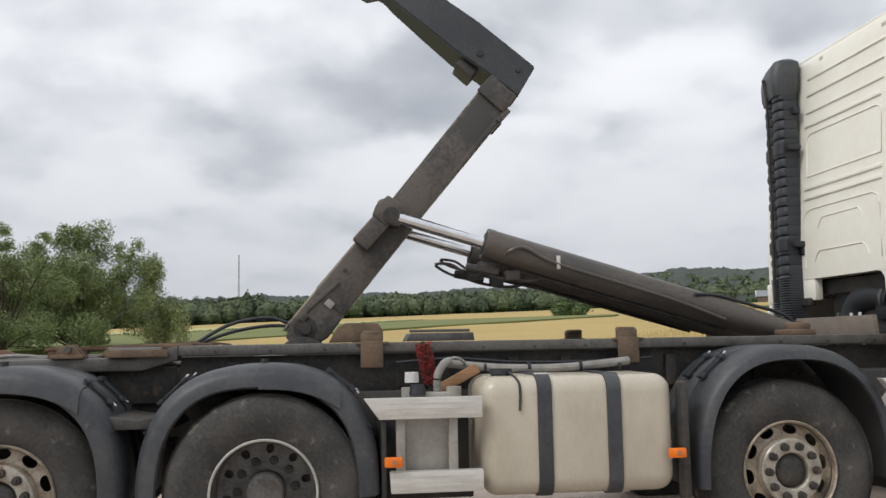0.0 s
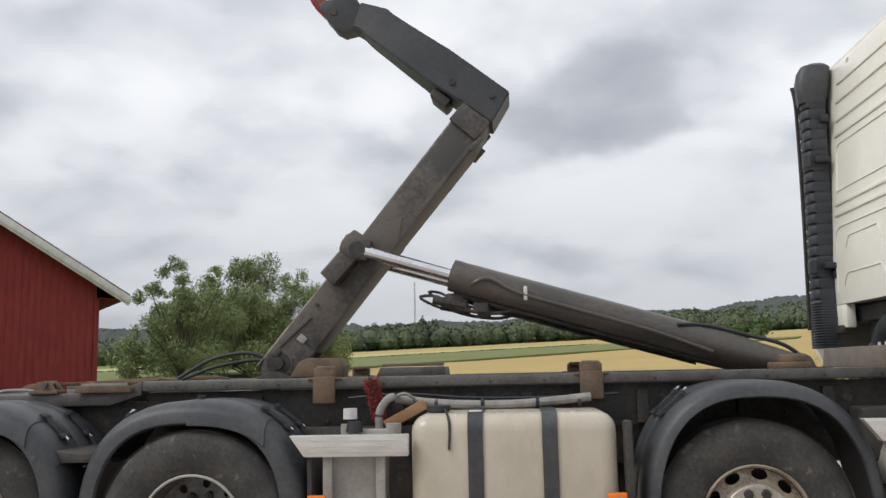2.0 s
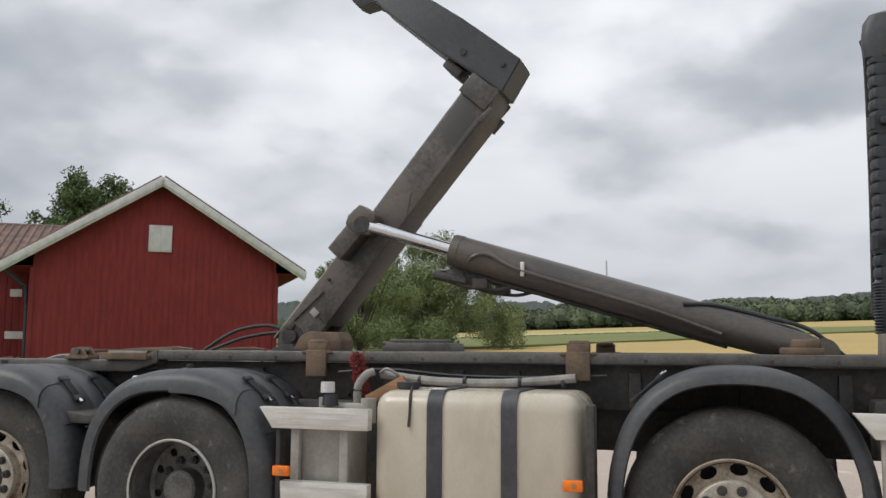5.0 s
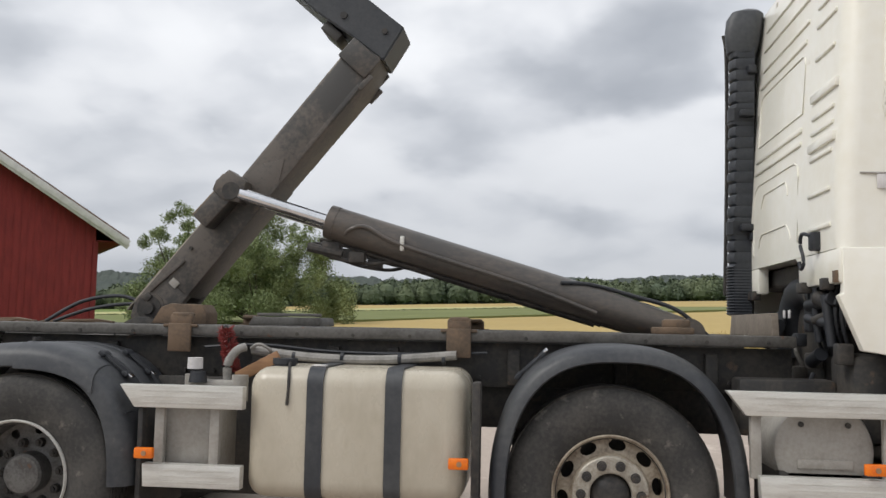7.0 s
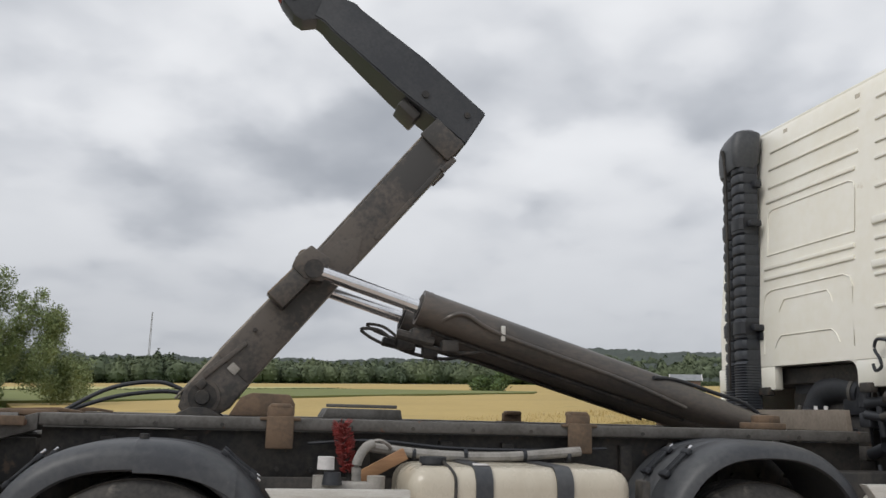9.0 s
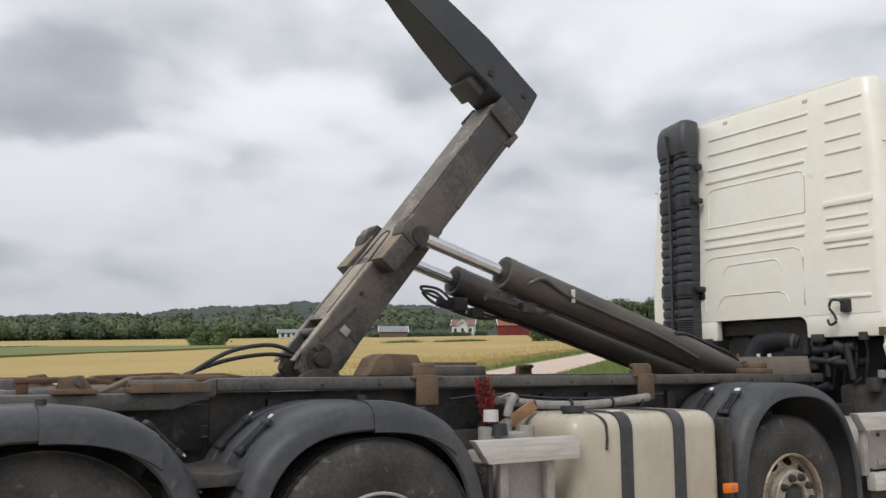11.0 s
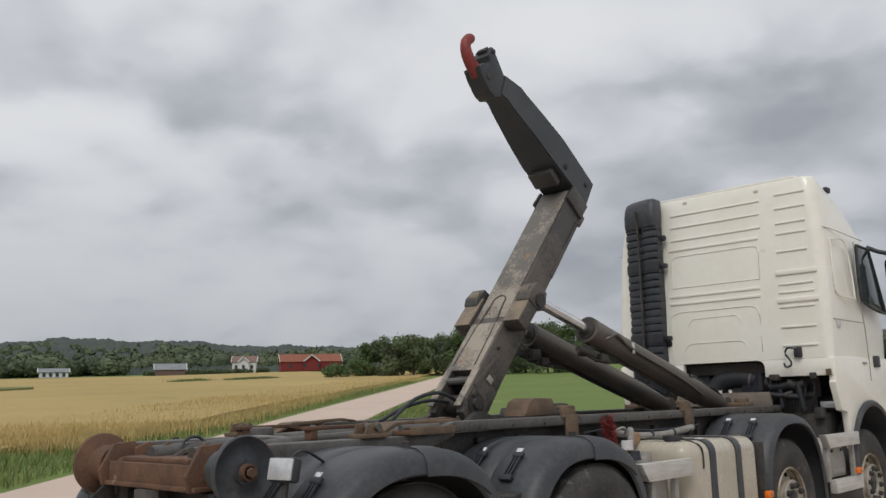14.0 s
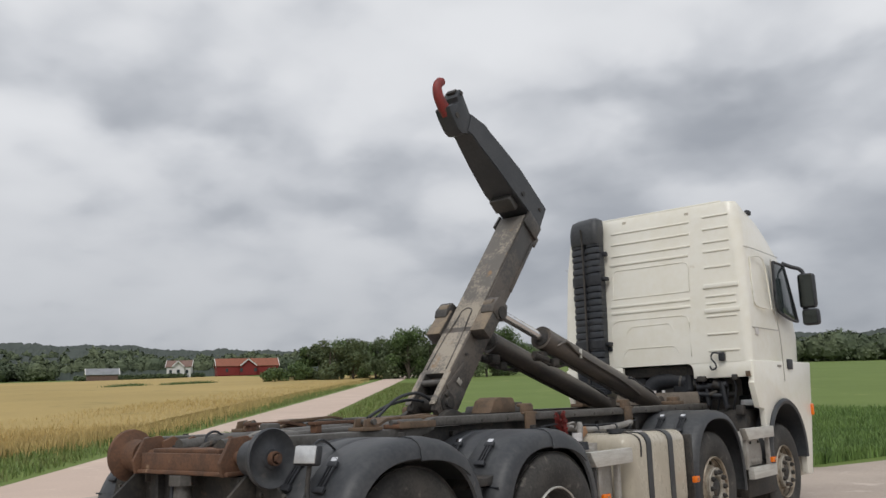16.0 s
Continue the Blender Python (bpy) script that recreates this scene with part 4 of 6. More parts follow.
part("hook_pin", add_cyl(B(), (2.13, -0.092, 1.40), (2.13, 0.092, 1.40), 0.026, None, 12), M_FRAME, jib)
part("safety_catch", bm, M_FRAME, jib)

# hydraulic cylinders
for s in (-1, 1):
    y = s * 0.30
    pin = ARM @ Vector((0.94, y, 0.05))
    foot = Vector((2.62, y, 1.33))
    d = (pin - foot).normalized()
    end = foot + d * 2.28
    bm = add_cyl(B(), foot + d * 0.05, foot + d * 0.55, 0.085, 0.105, 24)
    add_cyl(bm, foot + d * 0.55, end, 0.105, 0.105, 24)
    add_cyl(bm, end - d * 0.05, end + d * 0.004, 0.108, 0.107, 24)
    add_cyl(bm, foot - Vector((0, 0.07, 0)), foot + Vector((0, 0.07, 0)), 0.09, None, 20)
    cyl = part("hydraulic_cylinder", bm, M_CYL, truck, "dark worn hydraulic cylinder")
    part("piston_rod", add_cyl(B(), end - d * 0.05, pin, 0.042, None, 20), M_CHROME, cyl, "polished chrome rod")
    up = Vector((0, 0, 1)) - d * d.z
    up.normalize()
    o = Vector((0, s * 0.10, 0))
    part("gland", add_cyl(B(), end - d * 0.01, end + d * 0.012, 0.086, 0.078, 24), M_FRAME, cyl)
    part("oil_pipe", add_tube(B(), [end - d * 0.12 - up * 0.10, end - d * 0.16 + o * 1.15 - up * 0.02, end - d * 0.26 + o * 1.18 + up * 0.03, end - d * 0.5 + o * 1.18 - up * 0.01, foot + d * 1.0 + o * 1.16 - up * 0.02, foot + d * 0.55 + o - up * 0.05], 0.013, 8), M_CYL, cyl)
    part("oil_pipe", add_tube(B(), [end - d * 0.05 - up * 0.112, end - d * 0.4 - up * 0.116, foot + d * 1.2 - up * 0.116, foot + d * 0.5 - up * 0.108], 0.012, 8), M_FRAME, cyl)
    part("pipe_clip", add_box(B(), tuple(end - d * 0.5 + o * 1.19), (0.025, 0.02, 0.09), 0.004), M_ALU, cyl)
    bm = add_box(B(), tuple(end - d * 0.06 - up * 0.155 - Vector((0, s * 0.03, 0))), (0.12, 0.10, 0.09), 0.015)
    add_cyl(bm, end - d * 0.14 - up * 0.17, end + d * 0.08 - up * 0.19, 0.03, None, 10)
    add_box(bm, tuple(end - d * 0.24 - up * 0.16), (0.10, 0.08, 0.07), 0.01)
    part("valve_block", bm, M_FRAME, cyl, "black greasy valve block")
    if s > 0:
        part("hose_loop", add_tube(B(), [end - up * 0.17 - d * 0.0, end + d * 0.12 - up * 0.13, end + d * 0.24 - up * 0.17 - Vector((0, s * 0.05, 0)), end + d * 0.12 - up * 0.20, end - d * 0.02 - up * 0.2], 0.011, 8), M_RAIL, cyl)
        part("steel_pipe", add_tube(B(), [end - up * 0.14 - d * 0.02, end + d * 0.10 - up * 0.10, end + d * 0.20 - up * 0.11 + Vector((0, s * 0.07, 0)), end + d * 0.10 - up * 0.135 + Vector((0, s * 0.09, 0)), end - d * 0.25 - up * 0.13 + Vector((0, s * 0.09, 0)), end - d * 0.6 - up * 0.11 + Vector((0, s * 0.06, 0))], 0.010, 8), M_RAIL, cyl, "bent grey steel pipe")
    part("hose_loop", add_tube(B(), [end - d * 0.02 - up * 0.2, end - d * 0.16 - up * 0.20, end - d * 0.34 - up * 0.17, end - d * 0.46 - up * 0.11], 0.012, 8), M_FRAME, cyl)
    part("foot_hose", add_tube(B(), [foot + d * 0.80 + up * 0.06 + o, foot + d * 0.62 + up * 0.105 + o * 0.4, foot + d * 0.35 + up * 0.118, foot + d * 0.1 + up * 0.115, foot - d * 0.12 + up * 0.02], 0.013, 8), M_PLASTIC, cyl)
for k in range(2):
    bm = add_tube(B(), [(-0.84, -0.06 + 0.1 * k, 1.44), (-1.02, -0.06 + 0.1 * k, 1.505 - 0.05 * k), (-1.28, -0.08 + 0.1 * k, 1.465 - 0.05 * k), (-1.52, -0.1 + 0.1 * k, 1.33)], 0.0125, 10)
    part("hydraulic_hose", bm, M_PLASTIC, truck, "black arched hydraulic hose")
for s in (-1, 1):
    bm = add_prism(B(), [(-0.96, 1.28), (-0.90, 1.34), (-0.83, 1.37), (-0.75, 1.37), (-0.68, 1.34), (-0.62, 1.28)], s * 0.21 - 0.03, s * 0.21 + 0.03, 0.012)
    part("arm_bracket", bm, M_FRAME, truck)
bm = add_prism(B(), [(-0.62, 1.325), (-0.60, 1.455), (0.38, 1.455), (0.43, 1.325)], 3.02, 3.06, 0.006, "yz")
part("front_plate", bm, M_DUSTY, truck, "brown dusty steel plate")

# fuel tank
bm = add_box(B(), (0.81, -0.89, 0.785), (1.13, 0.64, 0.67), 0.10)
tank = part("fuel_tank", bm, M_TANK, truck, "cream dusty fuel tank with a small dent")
for x in (0.605, 1.01):
    bm = B()
    loop = [(y, z) for y, z, _ in round_rect(-1.219, -0.561, 0.441, 1.129, 0.098, 0, 6)]
    add_loft(bm, [[(x - 0.042, y, z) for y, z in loop], [(x + 0.042, y, z) for y, z in loop]])
    st = part("tank_strap", bm, M_FENDER, tank, "dark grey steel strap")
    part("strap_clip", add_box(B(), (x, -1.12, 1.131), (0.07, 0.05, 0.008), 0.002), M_WHITE, st) if x < 0.8 else None
bm = add_cyl(B(), (0.39, -1.02, 1.10), (0.39, -1.02, 1.155), 0.06, 0.055, 20)
add_cyl(bm, (0.39, -1.02, 1.13), (0.39, -1.02, 1.16), 0.068, None, 12)
part("tank_cap", bm, M_PLASTIC, tank, "black ribbed fuel cap")
bm = add_tube(B(), [(0.43, -1.07, 1.14), (0.46, -1.19, 1.09), (0.465, -1.212, 1.02), (0.46, -1.214, 0.93)], 0.008, 6)
part("fuel_stain_strip", bm, M_FRAME, tank, "dark cap strap")
part("grey_pipe", add_tube(B(), [(0.10, -0.70, 1.19), (0.45, -0.70, 1.155), (0.85, -0.70, 1.15), (1.28, -0.70, 1.185)], 0.027, 10), M_HOSE, truck, "dusty grey hose along the rail")

# side steps and boxes
def side_step(x0, x1, slope, up=0.0):
    for z, xa, cut in ((0.96 + up, x0, 0.6), (0.56 + up, x0 + slope, 0.05)):
        bm = B()
        add_prism(bm, [(xa, z + 0.058), (x1, z + 0.058), (x1, z - 0.058), (xa + slope * cut, z - 0.058)], -1.255, -1.19, 0.006)
        for k in (-0.03, 0.0, 0.03):
            add_box(bm, ((xa + slope * 0.6 + x1) / 2, -1.2555, z + k), ((x1 - xa - slope) * 0.97, 0.003, 0.004))
        part("step_bar", bm, M_ALU, truck, "ribbed aluminium side bar")


side_step(-0.42, 0.24, 0.14)
side_step(2.64, 3.46, 0.15, 0.045)
for x, z in ((-0.215, 0.76), (0.08, 0.76), (2.785, 0.805), (3.40, 0.805)):
    part("step_upright", add_box(B(), (x, -1.19, z), (0.05, 0.04, 0.32), 0.004), M_GREYBOX, truck)
part("battery_box", add_box(B(), (-0.07, -1.0, 0.74), (0.30, 0.30, 0.40), 0.02), M_GREYBOX, truck, "grey dusty box behind the side bars")
bm = add_revolve(B(), [(0.001, 0.0), (0.205, 0.0), (0.232, 0.012), (0.243, 0.04), (0.243, 0.5), (0.001, 0.5)], 40)
tk = part("air_tank", bm, M_GREYBOX, truck, "grey round air tank end", place=pose(3.12, -1.15, 0.775))
part("embossed_bar", add_box(B(), (0, -0.004, -0.06), (0.26, 0.012, 0.045), 0.005), M_GREYBOX, tk)
for x in (-0.11, 0.11):
    part("bolt", add_cyl(B(), (x, 0.0, 0.13), (x, -0.012, 0.13), 0.014, None, 8), M_FRAME, tk)
for x, z in ((-0.26, 0.675), (1.35, 0.675), (3.31, 0.715)):
    lamp = part("side_marker", add_box(B(), (x, -1.275, z), (0.10, 0.035, 0.055), 0.008), M_AMBER, truck, "orange side marker lamp")
    part("reflector", add_cyl(B(), (x + 0.005, -1.292, z), (x + 0.005, -1.297, z), 0.013, None, 12), M_WOOD, lamp)
part("mudguard_stay", add_box(B(), (1.43, -1.17, 0.74), (0.045, 0.10, 0.66), 0.012), M_FRAME, truck)
part("mudflap", add_box(B(), (3.3, -0.9, 0.52), (0.80, 0.5, 0.36), 0.03), M_FRAME, truck)

# Dark plate added so no bright ground shows behind the boxes.
part("box_shield", add_box(B(), (-0.10, -0.66, 0.70), (0.74, 0.03, 0.66), 0.01), M_FRAME, truck, "added dark backing plate behind the side bars")
part("splash_flap", add_box(B(), (-0.31, -0.95, 0.62), (0.03, 0.56, 0.56), 0.01), M_FRAME, truck)
# Dark filler added between the wheel covers, where there is only shade.
for s in (-1, 1):
    bm = add_prism(B(), [(-1.86, 0.88), (-1.80, 0.955), (-1.64, 0.93), (-1.50, 0.955), (-1.44, 0.88)], s * 1.19, s * 0.64, 0.012)
    part("fender_bridge", bm, M_FRAME, truck, "added dark filler in the gap between the wheel covers")
# clutter beside the tank
bm = add_cyl(B(), (-0.14, -0.95, 0.92), (-0.14, -0.95, 1.06), 0.05, None, 16)
add_cyl(bm, (0.12, -0.95, 0.92), (0.12, -0.95, 1.06), 0.045, None, 16)
add_box(bm, (-0.01, -0.93, 0.98), (0.24, 0.12, 0.10), 0.02)
filt = part("filter_housing", bm, M_GREYBOX, truck, "silver-grey filter housing")
part("filter_cap", add_cyl(B(), (-0.13, -0.97, 1.09), (-0.13, -0.97, 1.15), 0.042, 0.04, 16), M_WHITE, filt, "white plastic cap")
part("filter_neck", add_cyl(B(), (-0.10, -1.0, 1.02), (-0.10, -1.0, 1.08), 0.05, 0.04, 14), M_PLASTIC, filt)
part("grey_elbow", add_tube(B(), [(0.03, -0.9, 1.02), (0.03, -0.9, 1.12), (0.07, -0.88, 1.19), (0.11, -0.85, 1.21)], 0.024, 12), M_HOSE, truck)
brush = thing("cleaning_brush", "worn red brush hanging on the truck's rail", "brush", (-0.005, 5.2 - 0.76, 0.99))
rb = random.Random(3)
bm = B()
for k in range(340):
    h = rb.random()
    a = rb.uniform(-2.6, 2.6) - math.pi / 2
    base = Vector((0.012 - 0.05 * h, 0, 0.06 + 0.25 * h))
    out = Vector((math.cos(a) * 0.055, math.sin(a) * 0.05, rb.uniform(0.0, 0.045))) * rb.uniform(0.75, 1.1) * (1.0 - 0.25 * abs(h - 0.6))
    add_cyl(bm, base, base + out, 0.0055, 0.003, 5)
part("bristles", bm, M_RED, brush)
part("brush_back", add_box(B(), (-0.013, 0.0, 0.19), (0.032, 0.032, 0.30), 0.010, Matrix.Rotation(radians(-11), 4, "Y")), M_FRAME, brush)
part("brush_handle", add_cyl(B(), (0.015, 0, 0.05), (0.022, 0, -0.03), 0.016, 0.013, 12), M_FRAME, brush)
plank = thing("plank", "short brown wooden board wedged beside the fuel tank", "board", (0.14, 5.2 - 0.80, 1.05))
part("board", add_box(B(), (0.03, 0, 0.05), (0.27, 0.025, 0.062), 0.003, Matrix.Rotation(radians(-28), 4, "Y")), M_WOOD, plank)

# cab
cab_levels = [(1.60, 3.20, 5.16, 1.17, 0.07), (1.77, 3.20, 5.22, 1.18, 0.08), (2.10, 3.20, 5.25, 1.185, 0.09), (2.45, 3.225, 5.15, 1.18, 0.10), (3.00, 3.265, 4.95, 1.165, 0.11), (3.06, 3.27, 4.90, 1.16, 0.12), (3.30, 3.29, 4.62, 1.135, 0.13), (3.45, 3.31, 4.40, 1.115, 0.13), (3.56, 3.325, 4.14, 1.10, 0.12), (3.60, 3.34, 4.0, 1.075, 0.11), (3.618, 3.39, 3.9, 1.02, 0.10)]
CUT0, CUT1 = -0.50, 0.39


def cab_loop(z, xb, xf, hw, r):
    """Cross-section of the cab at a height, wider at the back than at the front."""
    pts = []
    for cx, cy, a0, rr in ((xf, hw - 0.10, 0, 0.28), (xb, hw, 90, r), (xb, -hw, 180, r), (xf, -hw + 0.10, 270, 0.28)):
        sx, sy = (1 if cx == xf else -1), (1 if cy > 0 else -1)
        for k in range(6):
            a = radians(a0 + 18 * k)
            pts.append((cx - sx * rr + rr * math.cos(a), cy - sy * rr + rr * math.sin(a), z))
    return pts


cab = part("cab", add_loft(B(), [cab_loop(*lv) for lv in cab_levels[1:]]), M_CAB, truck, "cream-white sleeper cab with high roof and ribbed back")


def back_x(z):
    return float(np.interp(z, [l[0] for l in cab_levels], [l[1] for l in cab_levels]))


# lower band of the cab, open over the gearbox
for y0, y1 in ((-1.17, CUT0), (CUT1, 1.17)):
    bm = add_box(B(), (3.235, (y0 + y1) / 2, 1.685), (0.07, y1 - y0, 0.172), 0.012)
    part("cab_lower_back", bm, M_CAB, cab)
bm = add_box(B(), (4.25, 0, 1.70), (1.9, 2.1, 0.12), 0.02)
part("cab_floor", bm, M_FRAME, cab)
bm = add_prism(B(), [(CUT0 - 0.01, 1.772), (CUT0 + 0.075, 1.772), (CUT0 + 0.03, 1.758), (CUT0 + 0.008, 1.735), (CUT0 - 0.01, 1.69)], 3.203, 3.266, 0.0, "yz")
part("cut_out_corner", bm, M_CAB, cab)
for s in (-1, 1):
    arch = [(4.05 + 0.60 * math.cos(radians(a)), 0.62 + 0.60 * math.sin(radians(a)) + 0.12) for a in range(0, 181, 15)]
    poly = [(3.215, 1.772), (3.215, 1.545), (3.19, 1.535), (3.30, 1.265), (3.44, 1.245)] + arch[::-1][1:] + [(4.68, 0.46), (4.84, 0.44), (5.02, 1.15), (5.14, 1.775)]
    bm = add_prism(B(), poly, s * 1.12, s * 1.185, 0.012)
    part("cab_side_skirt", bm, M_CAB, cab, "cream lower cab side with wheel arch")
    loops = []
    for a in np.linspace(-8, 188, 25):
        c, sn = math.cos(radians(a)), math.sin(radians(a))
        loops.append([(4.05 + r * c, s * y, 0.74 + r * sn) for r, y in ((0.60, 1.14), (0.61, 1.20), (0.585, 1.225), (0.55, 1.215), (0.545, 0.75), (0.57, 0.75))])
    part("wheel_arch_liner", add_loft(B(), loops), M_FENDER, cab, "black plastic wheel arch")
    # window and door lines
    win = [(4.14, 2.95), (4.46, 2.94), (4.52, 2.90), (4.80, 2.36), (4.78, 2.27), (4.22, 2.35), (4.13, 2.5)]
    bm = add_prism(B(), win, s * 1.165, s * 1.190, 0.006)
    part("side_window", bm, M_GLASSD, cab, "dark side window")
    fr = B()
    n = len(win)
    add_tube(fr, [(x, s * 1.186, z) for x, z in win + win[:1]], 0.016, 6, n=4)
    part("window_seal", fr, M_PLASTIC, cab)
    fr = add_tube(B(), [(4.10, s * 1.176, 2.98), (4.05, s * 1.183, 2.5), (4.14, s * 1.187, 2.1), (4.16, s * 1.187, 1.8), (4.16, s * 1.187, 1.54)], 0.006, 6, n=5)
    part("door_seam", fr, M_GREYBOX, cab)
    fr = add_tube(B(), [(3.30, s * 1.186, 2.14), (3.8, s * 1.187, 2.135), (4.14, s * 1.187, 2.13)], 0.005, 6, n=3)
    part("panel_seam", fr, M_GREYBOX, cab)
    fr = add_tube(B(), [(3.30, s * 1.166, 3.05), (3.6, s * 1.163, 3.055), (4.4, s * 1.163, 3.03)], 0.004, 6, n=4)
    part("corner_seam", fr, M_GREYBOX, cab)
    rec = add_tube(B(), [(3.45, s * 1.172, 2.94), (3.86, s * 1.172, 2.94), (3.97, s * 1.180, 2.42), (3.9, s * 1.181, 2.38), (3.47, s * 1.181, 2.40), (3.44, s * 1.178, 2.6), (3.45, s * 1.172, 2.94)], 0.009, 6, n=4)
    part("pressed_panel", rec, M_CAB, cab)
    part("door_handle", add_box(B(), (4.36, s * 1.195, 1.74), (0.15, 0.03, 0.12), 0.012), M_PLASTIC, cab, "black recessed handle")
    part("badge_bars", add_box(B(), (4.02, s * 1.19, 1.72), (0.12, 0.006, 0.022), 0.002), M_GREYBOX, cab)
    part("front_marker", add_box(B(), (5.02, s * 1.185, 1.20), (0.06, 0.05, 0.14), 0.015), M_AMBER, cab, "orange indicator lamp")
    mir = B()
    add_tube(mir, [(4.56, s * 1.15, 2.98), (4.60, s * 1.24, 2.93), (4.64, s * 1.36, 2.86), (4.63, s * 1.40, 2.6)], 0.024, 8)
    add_box(mir, (4.64, s * 1.40, 2.62), (0.12, 0.20, 0.42), 0.04)
    add_box(mir, (4.63, s * 1.42, 2.30), (0.12, 0.20, 0.20), 0.04)
    add_box(mir, (4.64, s * 1.36, 2.42), (0.06, 0.06, 0.12), 0.01)
    part("mirror", mir, M_PLASTIC, cab, "black double wing mirror")
    mg = add_box(B(), (4.577, s * 1.40, 2.62), (0.006, 0.16, 0.38), 0.0)
    add_box(mg, (4.567, s * 1.42, 2.30), (0.006, 0.16, 0.15), 0.0)
    part("mirror_glass", mg, M_MIRROR, cab)
    part("roof_marker", add_box(B(), (4.05, s * 0.98, 3.57), (0.10, 0.05, 0.06), 0.012), M_PLASTIC, cab)
bm = add_box(B(), (5.00, 0, 0.64), (0.30, 2.16, 0.48), 0.10)
part("bumper", bm, M_CAB, cab)
bm = add_prism(B(), [(-1.0, 2.28), (1.0, 2.28), (0.92, 2.92), (-0.92, 2.92)], 5.14, 5.2, 0.01, "yz")
for v in bm.verts:
    v.co.x += -(v.co.z - 2.28) * 0.33
part("windscreen", bm, M_GLASSD, cab)
part("grille", add_box(B(), (5.235, 0, 1.45), (0.05, 1.5, 0.75), 0.02), M_PLASTIC, cab)

# pressed ribs on the cab's back
def rib(y0, y1, z, h=0.022, d=0.012):
    x = back_x(z)
    lean = math.degrees(math.atan2(back_x(z + 0.1) - back_x(z - 0.1), 0.2))
    bm = add_box(B(), (0, 0, 0), (d * 2, abs(y1 - y0), h), min(d, h) * 0.45)
    part("pressed_rib", bm, M_CAB, cab, place=pose(x, (y0 + y1) / 2, z, 0, lean, 0))


L0, L1 = 0.48, -0.55
for z in (3.42, 3.28, 3.135):
    rib(L0, L1, z)
for z in (3.025, 2.505, 2.425):
    rib(L0 + 0.02, L1 + 0.03, z, 0.03)
for z in (3.45, 3.30, 3.145, 3.035, 2.85, 2.515, 2.43, 2.285, 2.085, 1.90):
    rib(-0.71, -1.02 if z > 2.6 else -1.06, z)
for z in (2.63, 2.35):
    rib(-0.69, -1.10, z, 0.05, 0.018)


def ring(pts, r=0.0045):
    bm = add_tube(B(), [(back_x(z) - 0.003, y, z) for y, z in pts], r, 6, n=1)
    part("pressed_panel", bm, M_CAB, cab)


def rounded(y0, y1, z0, z1, r, low=True):
    p = [(y0, z0), (y0, z1 - r), (y0 - r * 0.3, z1 - r * 0.3), (y0 - r, z1), (y1 + r, z1), (y1 + r * 0.3, z1 - r * 0.3), (y1, z1 - r), (y1, z0)]
    return p + [(y0, z0)] if low else p


ring(rounded(0.47, -0.52, 2.60, 2.95, 0.06))
ring(rounded(0.50, -0.50, 1.86, 2.33, 0.09, False))
ring([(0.30, 2.16), (0.28, 2.20), (0.24, 2.245), (-0.24, 2.25), (-0.28, 2.21), (-0.30, 2.16)], 0.0035)
ring([(0.36, 1.90), (0.33, 1.95), (0.28, 1.985), (-0.28, 1.985), (-0.33, 1.95), (-0.36, 1.89)], 0.0035)
bm = add_box(B(), (3.37, 0, 3.612), (0.05, 1.86, 0.03), 0.01)
part("roof_lip", bm, M_CAB, cab)
for y, z in ((-0.52, 3.53), (0.3, 3.55)):
    part("rust_stain", add_box(B(), (back_x(z) - 0.001, y, z - 0.04), (0.004, 0.05, 0.10), 0.0015), M_TANK, cab)
pl = part("trailer_socket", add_box(B(), (3.185, -0.86, 1.83), (0.06, 0.07, 0.10), 0.012), M_PLASTIC, cab, "black cable socket with a hanging loop")
part("socket_cable", add_tube(B(), [(3.16, -0.86, 1.86), (3.14, -0.78, 1.875), (3.14, -0.75, 1.82), (3.14, -0.79, 1.76), (3.14, -0.80, 1.71), (3.14, -0.75, 1.69), (3.14, -0.73, 1.73)], 0.010, 8), M_PLASTIC, pl)
part("sticker", add_box(B(), (3.43, -1.186, 2.10), (0.10, 0.004, 0.075), 0.001), M_WHITE, cab, "white sticker")
part("corner_rust", add_box(B(), (3.195, -1.13, 1.63), (0.02, 0.05, 0.06), 0.004), M_BRKT, cab)
pc = part("work_lamp", add_box(B(), (3.42, -1.02, 1.32), (0.06, 0.15, 0.07), 0.012), M_PLASTIC, truck)
part("lens", add_box(B(), (3.386, -1.02, 1.32), (0.012, 0.14, 0.06), 0.003), M_LENS, pc)

# cable ties and wiring along the rail
for k, x in enumerate((0.34, 0.62, 0.95, 1.2)):
    part("pipe_tie", add_cyl(B(), (x, -0.70, 1.158), (x + 0.02, -0.70, 1.158), 0.031, None, 10), M_PLASTIC, truck)
part("rail_cable", add_tube(B(), [(-0.2, -0.66, 1.20), (0.15, -0.67, 1.22), (0.55, -0.665, 1.19), (1.0, -0.665, 1.185), (1.45, -0.66, 1.2)], 0.009, 6), M_PLASTIC, truck)
bm = add_tube(B(), [(0.10, -0.72, 1.20), (0.16, -0.76, 1.225), (0.22, -0.74, 1.19), (0.19, -0.70, 1.17), (0.12, -0.71, 1.19)], 0.010, 6)
part("knotted_cable", bm, M_HOSE, truck)
